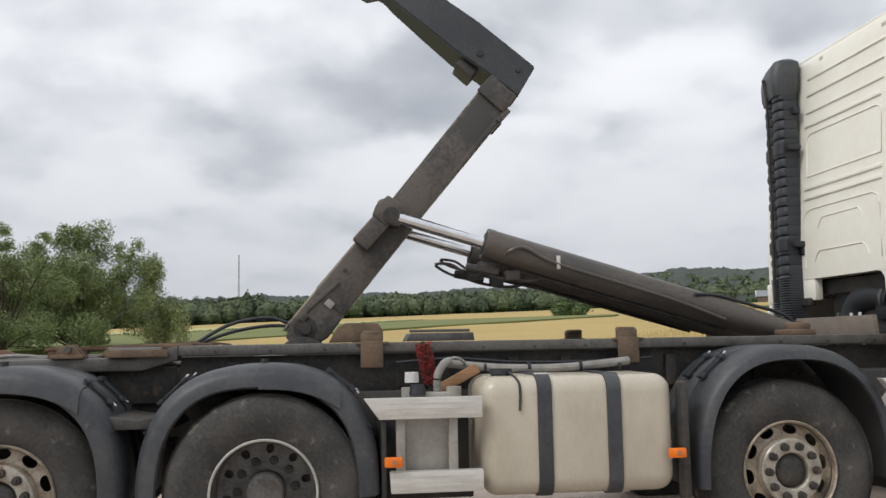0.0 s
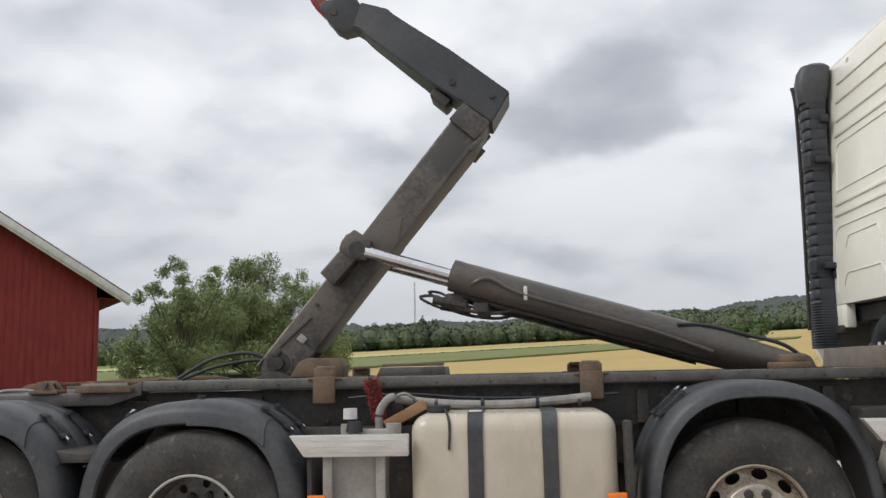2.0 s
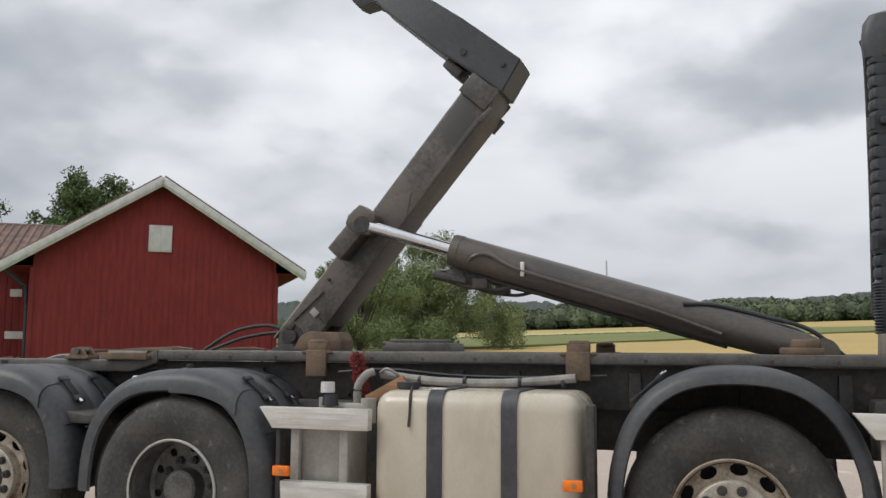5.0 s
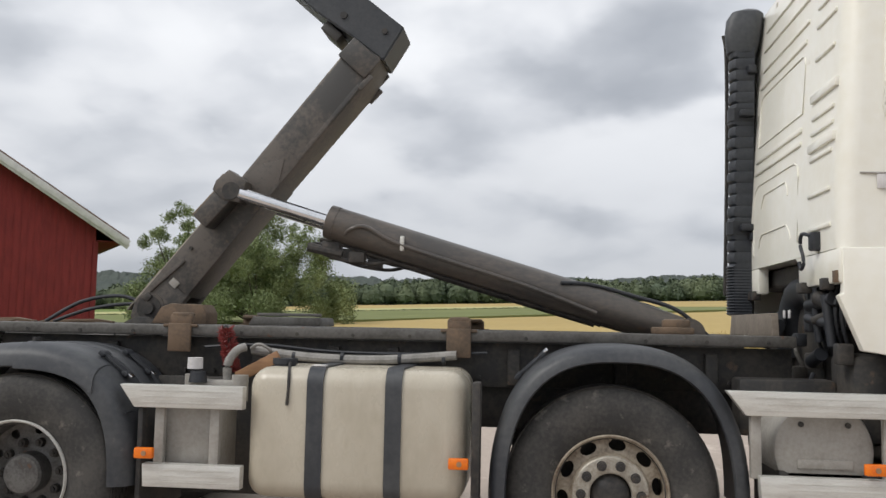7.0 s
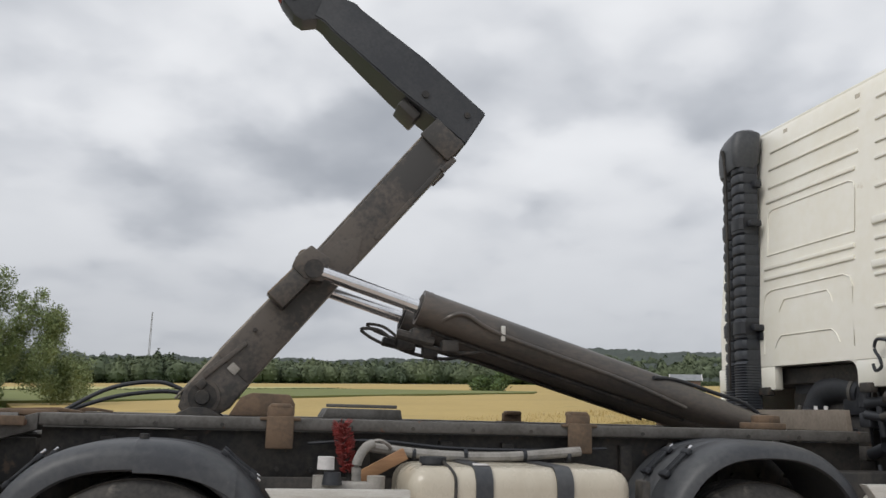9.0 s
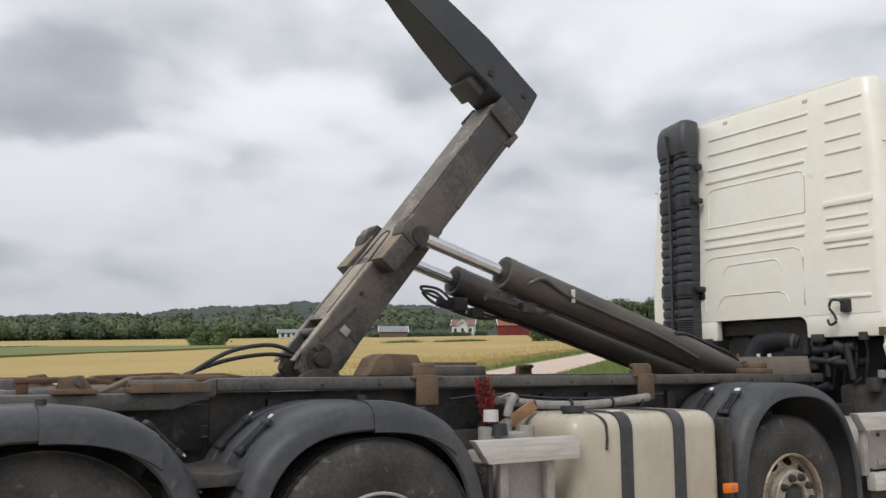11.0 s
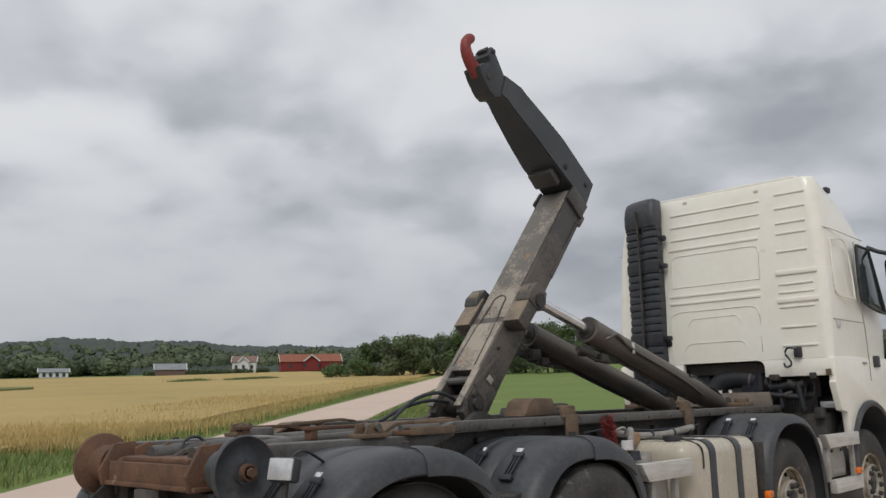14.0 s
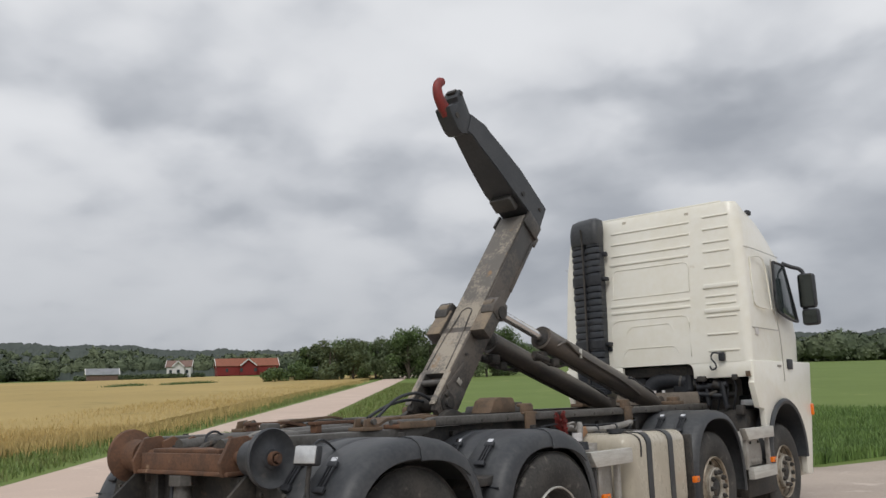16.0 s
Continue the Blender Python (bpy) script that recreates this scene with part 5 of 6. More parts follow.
# engine parts below and behind the cab
bm = add_box(B(), (4.1, 0, 1.15), (1.5, 0.85, 0.95), 0.05)
part("engine_block", bm, M_FRAME, truck)
bm = add_cyl(B(), (3.55, 0.25, 1.60), (3.55, -0.28, 1.60), 0.14, None, 24)
add_box(bm, (3.45, 0.28, 1.58), (0.2, 0.22, 0.24), 0.03)
add_box(bm, (3.42, -0.30, 1.55), (0.22, 0.24, 0.26), 0.04)
add_cyl(bm, (3.35, -0.38, 1.48), (3.35, -0.38, 1.66), 0.05, None, 12)
part("gearbox", bm, M_PLASTIC, truck)
bm = add_box(B(), (3.45, -0.72, 1.45), (0.22, 0.20, 0.16), 0.03)
add_cyl(bm, (3.36, -0.62, 1.56), (3.36, -0.80, 1.56), 0.035, None, 12)
add_cyl(bm, (3.34, -0.70, 1.40), (3.34, -0.92, 1.42), 0.03, None, 12)
part("cab_lock", bm, M_FRAME, truck)
for k in range(6):
    y = -0.45 - 0.09 * k
    part("cable", add_tube(B(), [(3.32, y, 1.62), (3.28, y - 0.05, 1.50), (3.30, y - 0.02, 1.36), (3.36, y + 0.04, 1.22)], 0.011, 6), M_PLASTIC, truck)
rg = random.Random(8)
for k in range(26):
    y, z = rg.uniform(-1.0, 0.35), rg.uniform(1.08, 1.56)
    x = rg.uniform(3.22, 3.42)
    m = (M_FRAME, M_PLASTIC, M_FRAME, M_RAIL, M_PLASTIC)[k % 5]
    if k % 3 == 0:
        part("engine_fitting", add_cyl(B(), (x, y, z), (x + rg.uniform(-0.05, 0.1), y + rg.uniform(-0.14, 0.14), z + rg.uniform(-0.1, 0.1)), rg.uniform(0.018, 0.045), None, 12), m, truck)
    elif k % 3 == 1:
        part("engine_fitting", add_box(B(), (x, y, z), (rg.uniform(0.05, 0.12), rg.uniform(0.05, 0.15), rg.uniform(0.04, 0.12)), 0.012), m, truck)
    else:
        part("engine_hose", add_tube(B(), [(x, y, z), (x - 0.05, y + rg.uniform(-0.1, 0.1), z - 0.08), (x, y + rg.uniform(-0.15, 0.15), z - 0.2), (x + 0.1, y, z - 0.3)], rg.uniform(0.009, 0.018), 8), m, truck)
bm = add_tube(B(), [(3.36, 0.16, 1.20), (3.36, 0.14, 1.42), (3.37, 0.05, 1.565), (3.38, -0.10, 1.605), (3.39, -0.22, 1.60), (3.40, -0.33, 1.57)], 0.105, 20)
elbow = part("intake_elbow", bm, M_PLASTIC, truck, "smooth black rubber elbow in the cab's cut-out")
part("hose_clamp", add_cyl(B(), (3.393, -0.26, 1.592), (3.397, -0.285, 1.586), 0.110, None, 20), M_RAIL, elbow)
part("pipe_stub", add_cyl(B(), (3.398, -0.30, 1.585), (3.42, -0.44, 1.55), 0.088, 0.080, 20), M_RAIL, elbow, "shiny metal pipe stub")
for y in (0.02, -0.09):
    part("name_tag", add_box(B(), (3.262, y, 1.46), (0.008, 0.035, 0.05), 0.002), M_WHITE, truck)
for y, z, w in ((-0.60, 1.595, 0.10), (0.50, 1.59, 0.12), (-0.98, 1.60, 0.06)):
    part("cab_bracket", add_box(B(), (3.20, y, z), (0.06, w, 0.06), 0.008), M_FRAME, cab)
for y0, z0, y1, z1, r in ((-0.52, 1.50, -0.86, 1.53, 0.034), (-0.50, 1.43, -0.80, 1.40, 0.028), (-0.62, 1.53, -0.62, 1.30, 0.022), (-0.80, 1.55, -0.83, 1.28, 0.026)):
    part("lock_tube", add_cyl(B(), (3.25, y0, z0), (3.27, y1, z1), r, None, 14), M_PLASTIC, truck)
bm = add_box(B(), (3.55, -0.85, 1.02), (0.5, 0.35, 0.45), 0.04)
add_box(bm, (3.05, -0.7, 0.95), (0.5, 0.2, 0.3), 0.02)
part("battery_carrier", bm, M_FRAME, truck)
bm = add_box(B(), (3.7, -0.98, 0.95), (0.06, 0.34, 0.9), 0.02)
part("front_mudguard", bm, M_FENDER, truck)

# air intake up the back of the cab
def duct_loop(z, out, x0):
    """Twin-lobed section of the intake hoses."""
    pts = []
    for k in range(25):
        t = k / 24
        lobe = 0.055 * (1 - math.sqrt(abs(math.sin(2 * math.pi * t)))) - out
        pts.append((x0 + lobe, 0.555 - out * 0.6 + (0.45 + out * 1.2) * t, z))
    return pts + [(x0 + 0.17, 1.0, z), (x0 + 0.18, 0.78, z), (x0 + 0.17, 0.56, z)]


bm = B()
loops = []
rgd = random.Random(3)
z = 1.46
while z < 1.80:
    loops += [duct_loop(z, 0.0, 3.03), duct_loop(z + 0.009, 0.012, 3.03)]
    z += 0.02
for k in range(19):
    z, h, w = 1.815 + k * 0.0805, 0.0805, rgd.uniform(-0.004, 0.006)
    x0 = 3.03 + 0.02 * (z - 1.46)
    loops += [duct_loop(z, -0.008, x0), duct_loop(z + h * 0.14, 0.006 + w, x0), duct_loop(z + h * 0.5, 0.011 + w, x0), duct_loop(z + h * 0.86, 0.006 + w, x0)]
loops.append(duct_loop(3.345, -0.008, 3.068))
loops = [[(x + 0.26 * (y - 0.56), y, zz) for x, y, zz in lp] for lp in loops]
add_loft(bm, loops)
stack = part("air_intake", bm, M_DUCT, truck, "black corrugated air intake duct behind the cab")
bm = B()
loops = [round_rect(3.045, 3.24, 0.55, 1.0, 0.06, 3.31), round_rect(3.035, 3.26, 0.545, 1.005, 0.06, 3.36), round_rect(3.03, 3.28, 0.54, 1.005, 0.07, 3.46), round_rect(3.04, 3.29, 0.545, 1.0, 0.08, 3.55), round_rect(3.075, 3.30, 0.56, 0.99, 0.08, 3.61), round_rect(3.13, 3.28, 0.61, 0.94, 0.07, 3.64)]
add_loft(bm, [[(x + 0.26 * (y - 0.56), y, z) for x, y, z in lp] for lp in loops])
part("intake_head", bm, M_FENDER, stack, "smooth dark grey intake head")
bm = add_tube(B(), [(3.07, 0.78, 3.5), (3.09, 0.78, 3.3), (3.085, 0.78, 2.5), (3.065, 0.78, 1.6)], 0.014, 6)
part("intake_seam", bm, M_FRAME, stack)
for z in (3.175, 2.0):
    part("clamp", add_box(B(), (3.21, 0.55, z), (0.06, 0.09, 0.06), 0.014), M_PLASTIC, stack)
for z in (2.06, 2.86):
    bm = B()
    add_loft(bm, [[(x + 0.26 * (y - 0.56), y, zz) for x, y, zz in duct_loop(q, o, 3.03 + 0.02 * (z - 1.46))] for q, o in ((z - 0.05, 0.012), (z - 0.045, 0.020), (z + 0.045, 0.020), (z + 0.05, 0.012))])
    part("duct_band", bm, M_PLASTIC, stack)
    part("duct_bracket", add_box(B(), (3.17, 0.53, z), (0.10, 0.07, 0.05), 0.014), M_PLASTIC, stack)

# ---- red outbuilding behind the truck ----
def outbuilding():
    """A red boarded gable house; local x along the gable, y into the house."""
    at = (-19.95, 30.4)
    size = 1.6
    z0 = -0.80
    t = thing("red_outbuilding", "red boarded farm building with white barge boards", "farm building", (at[0], at[1], z0), turn=math.degrees(math.atan2(0.577, 0.817)))
    t.scale = (size, size, size)
    W, EV, AP, D = 3.0, 3.66, 5.565, 7.0
    bm = add_prism(B(), [(-W, 0), (W, 0), (W, EV), (0, AP - 0.03), (-W, EV)], 0.03, D)
    part("wall", bm, M_BARN, t, "dark red boarded wall")
    k = 0
    x = -W
    rng = random.Random(4)
    while x < W - 0.02:
        w = min(rng.choice((0.155, 0.165, 0.175)), W - x)
        top = [EV + (AP - EV) * (1 - abs(q) / W) + 0.01 for q in (x + 0.002, x + w - 0.002)]
        yf = 0.001 + 0.006 * rng.random()
        part("board", add_prism(B(), [(x + 0.002, 0), (x + w - 0.002, 0), (x + w - 0.002, top[1]), (x + 0.002, top[0])], yf, yf + 0.03, 0.002), M_BARN, t)
        x += w
    # roof slopes with tiles
    sl = math.atan2(5.68 - 3.33, 3.70)
    for s in (-1, 1):
        m = Matrix.Translation((s * 1.85, D / 2 + 0.0, (5.66 + 3.31) / 2)) @ Matrix.Rotation(s * sl, 4, "Y")
        L = math.hypot(3.70, 2.35)
        roof = part("roof_slope", add_box(B(), (0, 0, 0), (L, D + 0.9, 0.10), 0.005), M_TILE, t, place=m)
        bm = B()
        for i in range(int(D / 0.3)):
            add_tube(bm, [(-L / 2, -D / 2 - 0.3 + i * 0.3, 0.06), (L / 2, -D / 2 - 0.3 + i * 0.3, 0.06)], 0.05, 6, n=1)
        part("tile_courses", bm, M_TILE, roof)
        for dz, yy, hh in ((-0.05, -0.46, 0.17), (-0.13, -0.42, 0.14)):
            bm = add_box(B(), (0.0, 0, 0), (L + 0.06, 0.03, hh), 0.005)
            part("barge_board", bm, M_WHITE, t, "white weathered barge board", place=Matrix.Translation((s * 1.85, yy, (5.66 + 3.31) / 2 + dz)) @ Matrix.Rotation(s * sl, 4, "Y"))
        bm = add_box(B(), (s * 3.36, D / 2 + 0.05, 3.31), (0.68, D + 0.1, 0.03), 0.004)
        part("soffit", bm, M_BARN, t)
        bm = add_box(B(), (s * (W + 0.0), -0.012, 1.64), (0.12, 0.04, 3.28), 0.004)
        part("corner_board", bm, M_BARN, t)
    hatch = part("hatch", add_box(B(), (-0.01, -0.02, 4.13), (0.58, 0.05, 0.70), 0.006), M_WHITE, t, "white painted hatch")
    for x in (-0.15, 0.14):
        part("hatch_board", add_box(B(), (x, -0.05, 4.13), (0.27, 0.015, 0.66), 0.004), M_WHITE, hatch)
    # lower wing with a tiled roof
    bm = add_prism(B(), [(2.2, 0.0), (8.2, 0.0), (8.2, 3.55), (5.2, 4.78), (2.2, 3.55)], -14.0, -W + 0.05, 0, "yz")
    part("wing_wall", bm, M_BARN, t)
    for i in range(46):
        x = -W - 0.12 - i * 0.17
        part("board", add_box(B(), (x, 2.18, 1.77), (0.16, 0.03, 3.54), 0.003), M_BARN, t)
    sw = math.atan2(1.35, 3.4)
    roof = part("wing_roof", add_box(B(), (0, 0, 0), (12.0, 3.66, 0.08), 0.004), M_TILE, t, "brown tiled roof", place=Matrix.Translation((-8.2, 3.5, 4.24)) @ Matrix.Rotation(sw, 4, "X"))
    part("wing_roof", add_box(B(), (0, 0, 0), (12.0, 3.66, 0.08), 0.004), M_TILE, t, place=Matrix.Translation((-8.2, 6.9, 4.24)) @ Matrix.Rotation(-sw, 4, "X"))
    bm = B()
    rows = 11
    for r in range(rows):
        add_box(bm, (0, -1.8 + r * 0.335, 0.05), (12.0, 0.30, 0.03), 0, Matrix.Rotation(0.06, 4, "X"))
    for c in range(56):
        add_cyl(bm, (-5.95 + c * 0.215, -1.82, 0.065), (-5.95 + c * 0.215, 1.82, 0.065), 0.045, None, 6)
    part("tile_courses", bm, M_TILE, roof)
    part("ridge", add_cyl(B(), (-14.2, 5.2, 4.93), (-2.0, 5.2, 4.93), 0.10, None, 8), M_TILE, t)
    for z, w in ((2.75, 0.3), (1.62, 0.45)):
        part("small_window", add_box(B(), (-3.65, 2.15, z), (w, 0.04, 0.2), 0.006), M_WHITE, t)
    part("downpipe", add_tube(B(), [(-3.62, 0.0, 3.2), (-3.3, 0.05, 2.9), (-3.12, 0.08, 2.5), (-3.10, 0.08, 0)], 0.05, 8), M_PLASTIC, t)


outbuilding()

# ---- near trees ----
def tufts(bl, rng, k=7, q=0.42):
    """Break each blob into smaller tufts round its outside."""
    out = []
    for c, r in bl:
        for _ in range(k):
            d = rng.normal(size=3); d /= np.linalg.norm(d)
            u = 0.55 + 0.5 * rng.random()
            f = q * (0.65 + 0.7 * rng.random())
            out.append((tuple(c[i] + d[i] * r[i] * u for i in range(3)), (r[0] * f, r[1] * f, r[2] * f * 1.15)))
    return out


rng0 = np.random.default_rng(11)
wil = [((-1.9, 0, 1.2), (1.1, 1.2, 1.2)), ((-1.2, 0.2, 2.6), (1.0, 1.0, 1.1)), ((0.2, 0, 3.2), (1.0, 1.1, 1.0)), ((0.9, -0.2, 2.3), (1.1, 1.1, 1.1)), ((2.0, 0.1, 2.4), (0.9, 1.0, 1.0)), ((2.5, 0, 1.1), (1.1, 1.1, 1.1)), ((0.2, -0.5, 1.2), (1.5, 1.2, 1.2)), ((-0.4, 0.3, 2.2), (1.1, 1, 1.1)), ((3.2, 0.2, 0.8), (0.7, 0.8, 0.8)), ((1.6, 0, 3.3), (0.45, 0.5, 0.5)), ((-0.3, 0, 3.9), (0.5, 0.5, 0.5))]
grow = lambda bl: [((c[0] * 1.8, c[1] * 1.8, c[2] * 1.5), (r[0] * 1.8, r[1] * 1.8, r[2] * 1.5)) for c, r in bl]
tall = lambda bl: [((c[0], c[1], c[2] * 1.28), (r[0], r[1], r[2] * 1.15)) for c, r in bl]
tree("willow", (-16.5, 55.3), tufts(tall(grow(wil)), rng0, 12), 80000, 0.09, M_LEAF_W, "broad grey-green willow bush behind the truck", "bush", 0.12, 14, 3, base_h=0.6, shell=0.25, slim=0.32)
wil2 = [((0, 0, 1.6), (1.4, 1.2, 1.3)), ((-0.6, 0, 2.9), (1.0, 1.0, 0.9)), ((0.5, 0, 3.6), (0.9, 0.9, 0.8)), ((-0.2, 0.2, 4.4), (0.65, 0.7, 0.6)), ((1.0, 0, 2.5), (0.9, 0.9, 0.8)), ((-1.1, 0, 3.6), (0.5, 0.6, 0.45)), ((0.9, 0, 4.3), (0.4, 0.4, 0.35))]
tree("willow", (-17.8, 46.8), tufts(grow(wil2), rng0, 9, 0.36), 24000, 0.085, M_LEAF_W, "sparse tall willow with thin twigs beside the red building", "tree", 0.12, 26, 5, base_h=0.8, shell=0.15, slim=0.3)
tree("willow", (-23.2, 61.0), tufts(grow(wil), rng0, 10), 42000, 0.10, M_LEAF_W, "spreading willow bush at the field's edge", "bush", 0.12, 10, 6, base_h=0.6, shell=0.3)
oak = blob_set(rng0, 40, 3.4, 5.6, 8.6, r=(0.9, 1.5))
tree("oak", (-36.7, 46.2), tufts(oak, rng0, 5, 0.45), 26000, 0.13, M_LEAF_D, "dark green oak behind the red building", "tree", 0.3, 10, 7, base_h=3.0, shell=0.3)
tree("oak", (-44.7, 41.4), tufts(oak, rng0, 5, 0.45), 26000, 0.13, M_LEAF_D, "dark green oak behind the tiled wing", "tree", 0.3, 10, 8, base_h=3.0, shell=0.3)

# ---- trees at the end of the road ----
rng1 = np.random.default_rng(23)
for k in range(19):
    f = k / 18
    a, d = radians(41.2 + 13 * f), 128 + 14 * rng1.random()
    x, y = -6 + d * math.sin(a), 0.5 + d * math.cos(a)
    h = 4.4 + 2.4 * min(1, f * 1.8) + rng1.random() * 1.3
    bl = blob_set(rng1, 15, h * 0.42, h * 0.85, h * 0.46, r=(h * 0.12, h * 0.20))
    tree("roadside_tree", (x, y), bl, 4200, 0.19, M_LEAF_F if k % 3 else M_LEAF_D, "dark green tree in the clump by the farm road", "tree", 0.16, 5, 40 + k, "trees by the road", base_h=h * 0.12, shell=0.35)
for k, (x, y, h, n) in enumerate(((30.5, 112, 3.5, 3600), (76.5, 102, 2.6, 2200), (80, 101, 3.0, 2200))):
    bl = blob_set(rng1, 9, h * 0.6, h * 0.6, h * 0.48, r=(h * 0.24, h * 0.36))
    tree("field_bush", (x, y), bl, n, 0.2, M_LEAF_D, "round dark green bush standing in the wheat", "bush", 0.1, 4, 80 + k, "bushes in the field", base_h=h * 0.2, shell=0.4)


def far_house(name, at, turn, w, d, h, rh, wall, roof, label, wing=0.0, doors=0):
    z = float(land(*at))
    t = thing(name, label, "house", (at[0], at[1], z), turn=turn)
    part("wall", add_prism(B(), [(-d / 2, 0), (d / 2, 0), (d / 2, h), (0, h + rh), (-d / 2, h)], -w / 2, w / 2, 0, "yz"), wall, t)
    sl = math.atan2(rh, d / 2)
    for s in (-1, 1):
        L = math.hypot(rh, d / 2) + 0.4
        part("roof", add_box(B(), (0, 0, 0), (w + 0.8, L, 0.18), 0.0), roof, t, place=Matrix.Translation((0, s * d / 4 * 1.06, h + rh / 2 + 0.05)) @ Matrix.Rotation(-s * sl, 4, "X"))
        for q in (-1, 1):
            part("barge_board", add_box(B(), (0, 0, 0), (0.2, L, 0.35), 0.0), M_WHITE, t, place=Matrix.Translation((q * (w / 2 + 0.45), s * d / 4 * 1.06, h + rh / 2 + 0.03)) @ Matrix.Rotation(-s * sl, 4, "X"))
    if wing:
        part("gable_wing", add_prism(B(), [(-wing / 2, 0), (wing / 2, 0), (wing / 2, h), (0, h + rh * 0.85), (-wing / 2, h)], -d / 2 - 1.2, 0), wall, t)
        for s in (-1, 1):
            L = math.hypot(rh * 0.85, wing / 2) + 0.3
            part("wing_roof", add_box(B(), (0, 0, 0), (L, d / 2 + 1.8, 0.16), 0.0), roof, t, place=Matrix.Translation((s * wing / 4, -d / 4 - 0.8, h + rh * 0.43 + 0.1)) @ Matrix.Rotation(s * math.atan2(rh * 0.85, wing / 2), 4, "Y"))
            part("barge_board", add_box(B(), (0, 0, 0), (L, 0.2, 0.4), 0.0), M_WHITE, t, place=Matrix.Translation((s * wing / 4, -d / 2 - 1.7, h + rh * 0.43 + 0.1)) @ Matrix.Rotation(s * math.atan2(rh * 0.85, wing / 2), 4, "Y"))
    for k in range(doors):
        part("window", add_box(B(), (-w * 0.34 + k * w * 0.68 / max(1, doors - 1), -d / 2 - (1.25 if wing and abs(k - (doors - 1) / 2) < 0.6 else 0.03), h * 0.55), (0.9, 0.1, 1.2), 0), M_GLASSD, t)
    return t


M_REDROOF = mat("red_tile_roof", (0.28, 0.10, 0.06), (0.21, 0.08, 0.05), rough=0.85, scale=0.8, fine=5, bump=0.1)
M_GREYROOF = mat("grey_sheet_roof", (0.24, 0.25, 0.26), (0.18, 0.19, 0.20), rough=0.6, scale=0.6, fine=5, bump=0.05)
far_house("red_barn", (186, 252), -30, 21, 8, 3.2, 2.6, M_BARN, M_REDROOF, "distant red barn with tiled roof and white trim", 5.5, 4)
far_house("white_house", (158.5, 251), -40, 7.5, 6, 3.4, 2.0, M_WHITE, M_TILE, "distant white farmhouse with tiled roof", 3.6, 3)
far_house("grey_shed", (120.5, 231), -25, 8, 5, 1.6, 1.6, M_TILE, M_GREYROOF, "distant low shed with grey metal roof")
far_house("white_bungalow", (104, 271), -20, 8, 5, 1.6, 1.1, M_WHITE, M_GREYROOF, "distant low white house at the wood's edge", 0, 4)
far_house("grey_hall", (263, 72), -78, 14, 8, 3.0, 1.2, M_GREYBOX, M_GREYROOF, "distant grey hall among trees beyond the green field")


# ---- hedges, grass and crop edges ----
def blades(name, pts, h, w, material, label, category, seed, lean=0.35):
    """Many narrow blades standing at pts (x, y, z)."""
    rng = np.random.default_rng(seed)
    p = np.asarray(pts, float)
    n = len(p)
    a = rng.random(n) * 2 * math.pi
    hh = h * (0.45 + 0.8 * rng.random(n))
    side = np.stack([np.cos(a), np.sin(a), np.zeros(n)], 1) * (w * (0.6 + 0.8 * rng.random(n)))[:, None]
    tip = p + np.stack([rng.normal(size=n) * lean * hh, rng.normal(size=n) * lean * hh, hh], 1)
    mid = p + (tip - p) * 0.55 * np.array([0.7, 0.7, 1.1])
    v = np.stack([p - side, p + side, mid + side * 0.8, mid - side * 0.8, tip], 1).reshape(-1, 3)
    f = []
    for i in range(n):
        b = 5 * i
        f.append((b, b + 1, b + 2, b + 3)); f.append((b + 3, b + 2, b + 4))
    return tagged(mesh_object(name, v, f, material), label, category, kind="stuff")


def spread(n, fn, seed):
    rng = np.random.default_rng(seed)
    xy = np.array([fn(rng) for _ in range(n)])
    return np.column_stack([xy, land(xy[:, 0], xy[:, 1])])


def along(rng, s0, s1, w0, w1):
    s = s0 + (s1 - s0) * rng.random() ** 1.5
    return rw(s, w0 + (w1 - w0) * rng.random())


blades("verge_grass", spread(26000, lambda r: along(r, -4, 75, 0.4, 5.4), 1), 0.19, 0.012, M_VERGE, "green grass verge along the gravel road", "grass", 2)
blades("verge_grass", spread(12000, lambda r: along(r, 6, 80, -3.5, -6.5), 3), 0.2, 0.012, M_VERGE, "green grass verge on the meadow side", "grass", 4)


def front_meadow(r):
    x = 9.0 + 17 * r.random() ** 1.6
    return x, 5.6 - max(0, x - 10) * 0.35 + 16 * r.random() ** 1.4


blades("tall_meadow_grass", spread(80000, front_meadow, 5), 0.22, 0.014, M_GRASS, "tall green grass and weeds beside the yard", "grass", 6, 0.22)


def wheat_edge(r):
    e = [(2.5, 23.0), (9.5, 26.8), (27, 42.5), (72, 80.5)]
    k = r.choice(3, p=(0.35, 0.4, 0.25))
    a, b = np.array(e[k]), np.array(e[k + 1])
    f = r.random()
    q = a + (b - a) * f
    o = (-0.8 + r.normal() * 0.5 + 7.0 * r.random() ** 1.8)
    return q[0] - 0.65 * o, q[1] + 0.76 * o


blades("wheat_ears", spread(30000, wheat_edge, 7), 0.32, 0.014, M_STRAW, "ripe straw-yellow wheat stalks at the field's edge", "wheat", 8, 0.15)


for k, (x0, y0, x1, y1) in enumerate(((52, 104, 60, 111), (61, 106, 72, 112))):
    pts = spread(1500, lambda r: ((lambda f: (x0 + (x1 - x0) * f + r.normal() * 0.7, y0 + (y1 - y0) * f + r.normal() * 0.7))(r.random())), 20 + k)
    blades("weed_patch", pts, 0.5, 0.035, M_LEAF_D, "patch of green weeds among the wheat", "weeds", 30 + k)

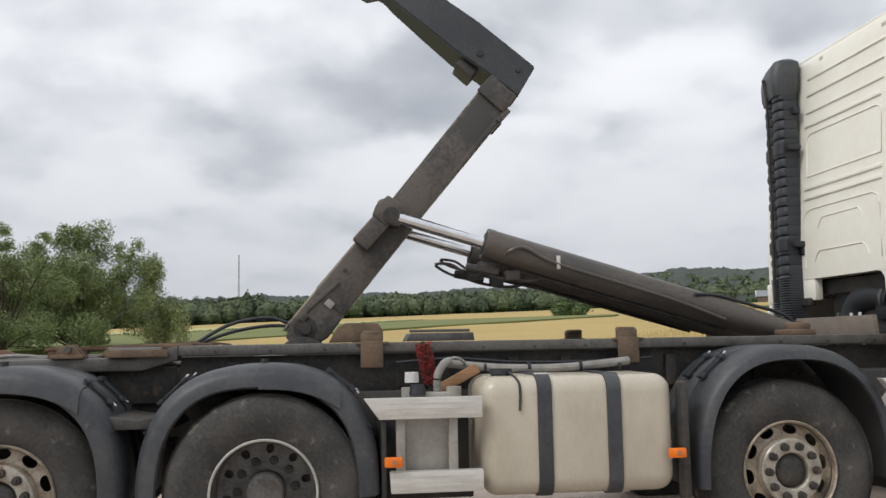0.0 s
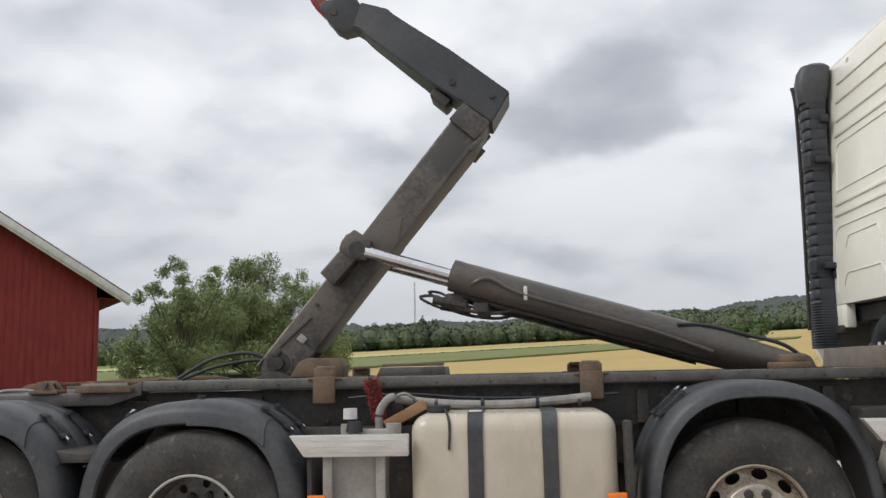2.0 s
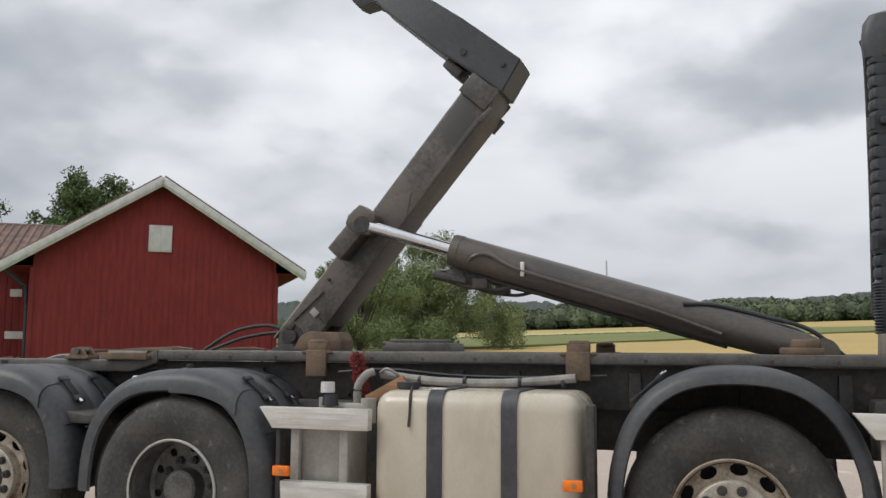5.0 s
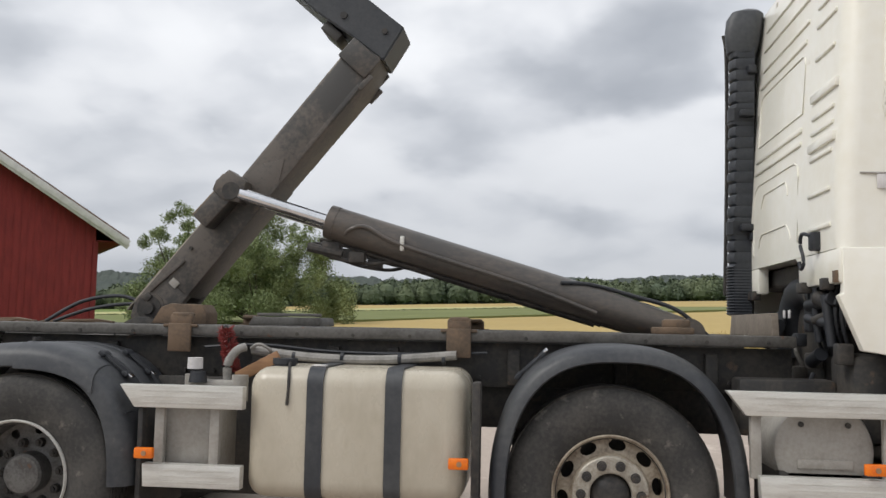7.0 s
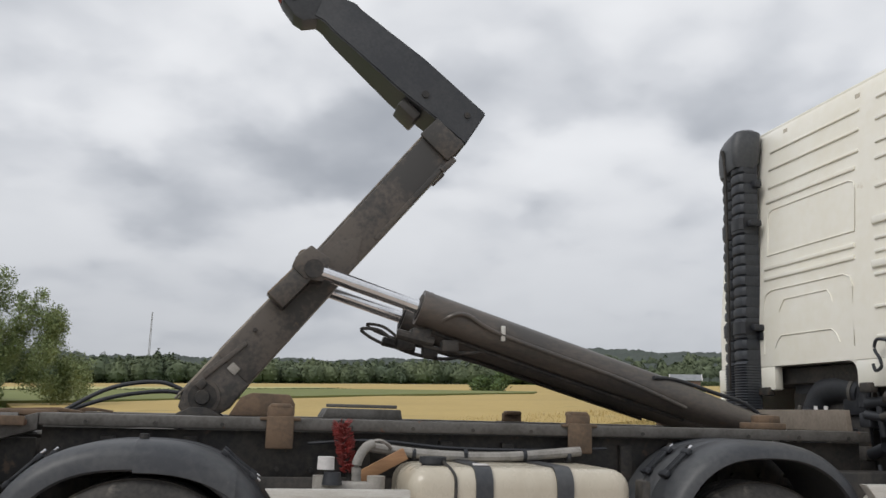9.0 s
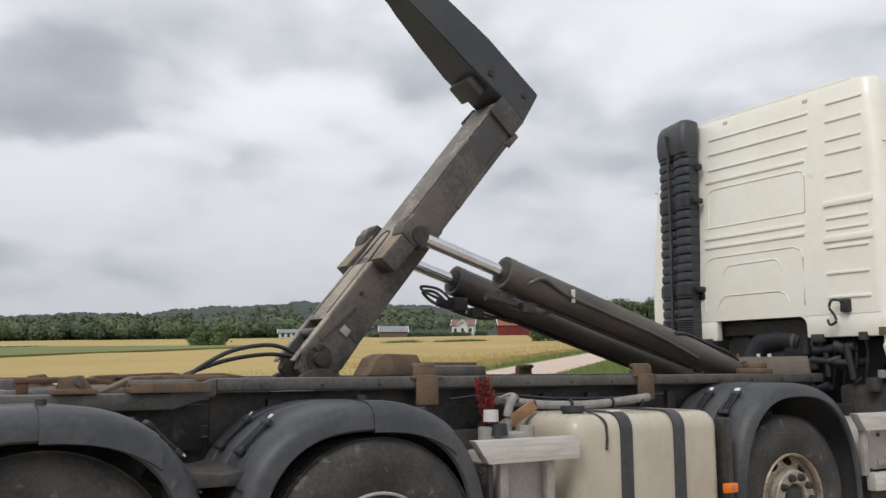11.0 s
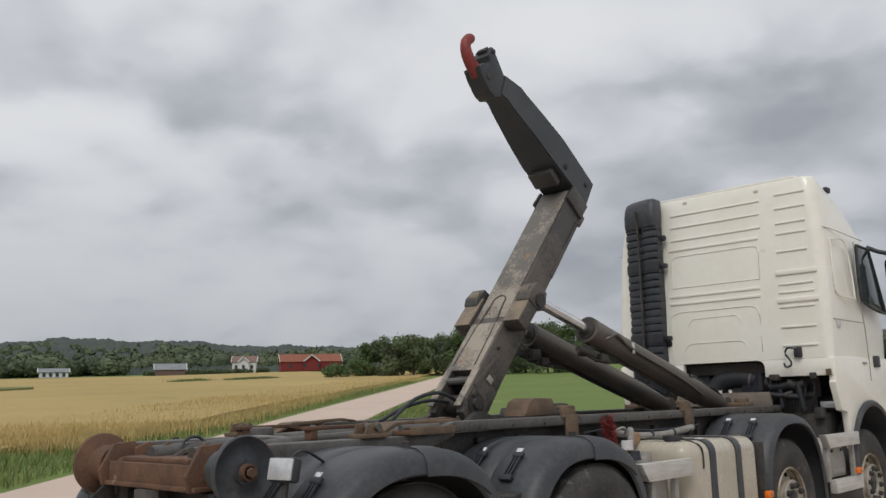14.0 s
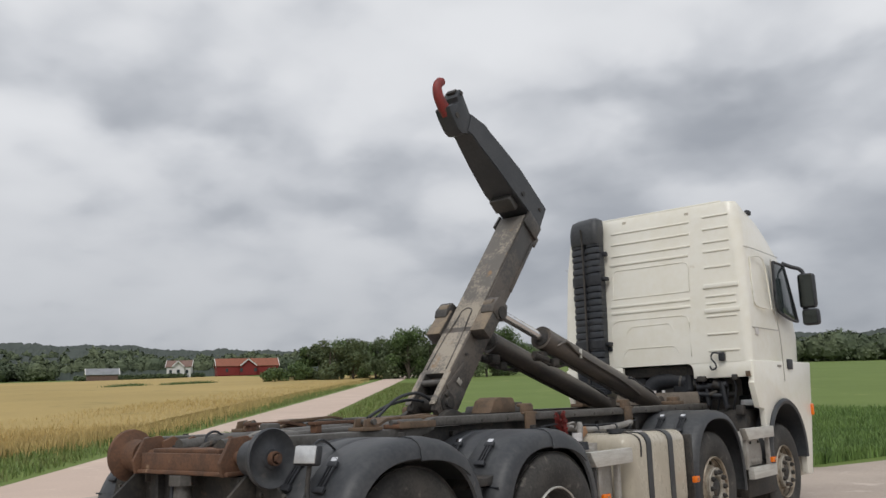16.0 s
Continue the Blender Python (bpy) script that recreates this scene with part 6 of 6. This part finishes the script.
def margin(r):
    f = r.random()
    return -120 + 132 * f + r.normal() * 0.6, float(np.interp(f, (0, 0.757, 1), (88.5, 112.5, 128.5))) + r.normal() * 0.6


blades("field_margin", spread(9000, margin, 41), 0.45, 0.13, M_LEAF_F, "dark uneven weeds along the field boundary", "weeds", 42, 0.5)


def low_hedge():
    t = thing("hedge", "low dark clipped hedge before the far houses", "hedge", (140, 236, float(land(140, 236))))
    rng = np.random.default_rng(3)
    bl = []
    for k in range(26):
        x, y = -22 + k * 1.9, 4 + k * 0.35
        bl.append(((x, y, float(land(140 + x, 236 + y) - land(140, 236)) + 0.6), (1.2, 1.0, 0.9)))
    v, f = leaf_cloud(bl, 5000, 0.35, rng, 0.5)
    ob = mesh_object("leaves", v, f, M_LEAF_F)
    ob.parent = t


low_hedge()

# ---- far woods ----
def forest():
    """Crowns of the far woods: many leaf clumps as one body."""
    rng = np.random.default_rng(5)
    V, F = [], []
    k = 0
    n1, n2 = 1500, 1500
    lat, lon = np.radians(np.linspace(-80, 80, 6)), np.linspace(0, 2 * math.pi, 8, endpoint=False)
    CORE = np.array([(math.cos(u) * math.cos(v), math.cos(u) * math.sin(v), math.sin(u)) for u in lat for v in lon])
    CORE_F = np.array([(r * 8 + c, r * 8 + (c + 1) % 8, r * 8 + 8 + (c + 1) % 8, r * 8 + 8 + c) for r in range(5) for c in range(8)])
    for i in range(n1 + n2):
        deg = -48 + 150 * rng.random()
        az = radians(deg)
        front = i < n1
        d = (322 + 50 * rng.random() ** 1.5) if front else (375 + 520 * rng.random())
        if 25 < deg < 46:
            d = max(d, 350 + 20 * rng.random())
        if deg > 62 and front:
            d = 250 + 50 * rng.random()
        x, y = d * math.sin(az), d * math.cos(az)
        h = (5.6 + 2.2 * rng.random() + 2.0 * math.exp(-((deg + 12) / 12) ** 2) + 0.9 * math.sin(deg * 0.7) + 0.6 * math.sin(deg * 1.9)) * (1.0 if front else 1.15)
        w = h * (0.46 + 0.26 * rng.random())
        pine = rng.random() < 0.22
        n = 240 if front else 90
        p = rng.normal(size=(n, 3)); p /= np.linalg.norm(p, axis=1)[:, None]
        dirs = p.copy()
        p *= (0.72 + 0.26 * rng.random(n) + 0.10 * np.sin(5 * p[:, 0] + i) * np.sin(4 * p[:, 2] + 2 * i))[:, None]
        if pine:
            p[:, :2] *= np.clip(0.95 - 0.6 * (p[:, 2:3] + 0.3), 0.08, 1.1)
            h *= 1.15
        p = p * (w, w, h * 0.54) + (x, y, float(land(x, y)) + h * 0.46)
        nrm = dirs + 0.45 * rng.normal(size=(n, 3))
        a = np.cross(nrm, rng.normal(size=(n, 3))); a /= np.linalg.norm(a, axis=1)[:, None]
        b = np.cross(nrm, a); b /= np.linalg.norm(b, axis=1)[:, None]
        s = (0.52 if front else 0.95) * (0.5 + 0.9 * rng.random(n))[:, None]
        core = CORE * (w * 0.74, w * 0.74, h * 0.54 * 0.76)
        if pine:
            core[:, :2] *= np.clip(0.95 - 0.6 * (CORE[:, 2:3] + 0.3), 0.08, 1.1)
        V.append(core + (x, y, float(land(x, y)) + h * 0.46))
        F.append(CORE_F + k)
        k += len(CORE)
        V.append(np.stack([p - a * s, p + b * s * 0.7, p + a * s, p - b * s * 0.7], 1).reshape(-1, 3))
        F.append(np.arange(4 * n).reshape(-1, 4) + k)
        k += 4 * n
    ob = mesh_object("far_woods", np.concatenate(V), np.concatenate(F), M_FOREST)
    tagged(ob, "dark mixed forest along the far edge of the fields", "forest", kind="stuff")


forest()


def wood_floor():
    """The wooded hills themselves, under the far crowns."""
    deg = np.linspace(-60, 110, 1100)
    az = np.radians(deg)
    r = np.geomspace(330, 3800, 40)
    X, Y = r[:, None] * np.sin(az), r[:, None] * np.cos(az)
    rng = np.random.default_rng(2)
    top = np.interp(deg, [-60, -9, 5, 12, 18, 24, 30, 37, 60, 110], [2.5, 2.7, 2.75, 3.0, 3.55, 3.7, 3.5, 3.15, 3.1, 2.8]) + 0.08 * np.sin(deg * 0.9) + 0.05 * np.sin(deg * 2.3 + 1)
    crest = 1.4 + 1500 * np.tan(np.radians(top)) * (1 + 0.025 * rng.random(deg.shape))
    f = np.clip((r - 700) / 800, 0, 1)[:, None]
    f = f * f * (3 - 2 * f)
    base = land(X, Y)
    Z = base + 2.2 + 1.5 * rng.random(X.shape)
    Z = np.where(f > 0, Z * (1 - f) + f * (crest + (2.5 + 5.0 * f) * (rng.random(X.shape) - 0.5)), Z)
    back = np.clip((r - 1550) / 1500, 0, 1)[:, None]
    Z -= back * 60
    Z[0] = land(X[0], Y[0]) - 0.2
    n = len(az)
    f = [(i * n + k, i * n + k + 1, (i + 1) * n + k + 1, (i + 1) * n + k) for i in range(len(r) - 1) for k in range(n - 1)]
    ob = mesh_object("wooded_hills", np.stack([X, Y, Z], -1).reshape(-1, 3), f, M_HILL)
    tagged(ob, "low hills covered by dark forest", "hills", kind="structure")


wood_floor()


def lattice_mast():
    x, y = -79 * 0.62, 700 * 0.62
    z = float(land(x, y))
    t = thing("radio_mast", "slender grey lattice mast standing above the woods", "mast", (x, y, z))
    H = 0.071 * math.hypot(x, y) + 2.0
    for k in range(3):
        a = k * 2.094
        part("leg", add_cyl(B(), (0.5 * math.cos(a), 0.5 * math.sin(a), 0), (0.22 * math.cos(a), 0.22 * math.sin(a), H), 0.12, 0.09, 6), M_GREYBOX, t)
    for k in range(14):
        h = H * (k + 0.5) / 14
        part("brace", add_box(B(), (0, 0, h), (0.9, 0.9, 0.10)), M_GREYBOX, t)


lattice_mast()
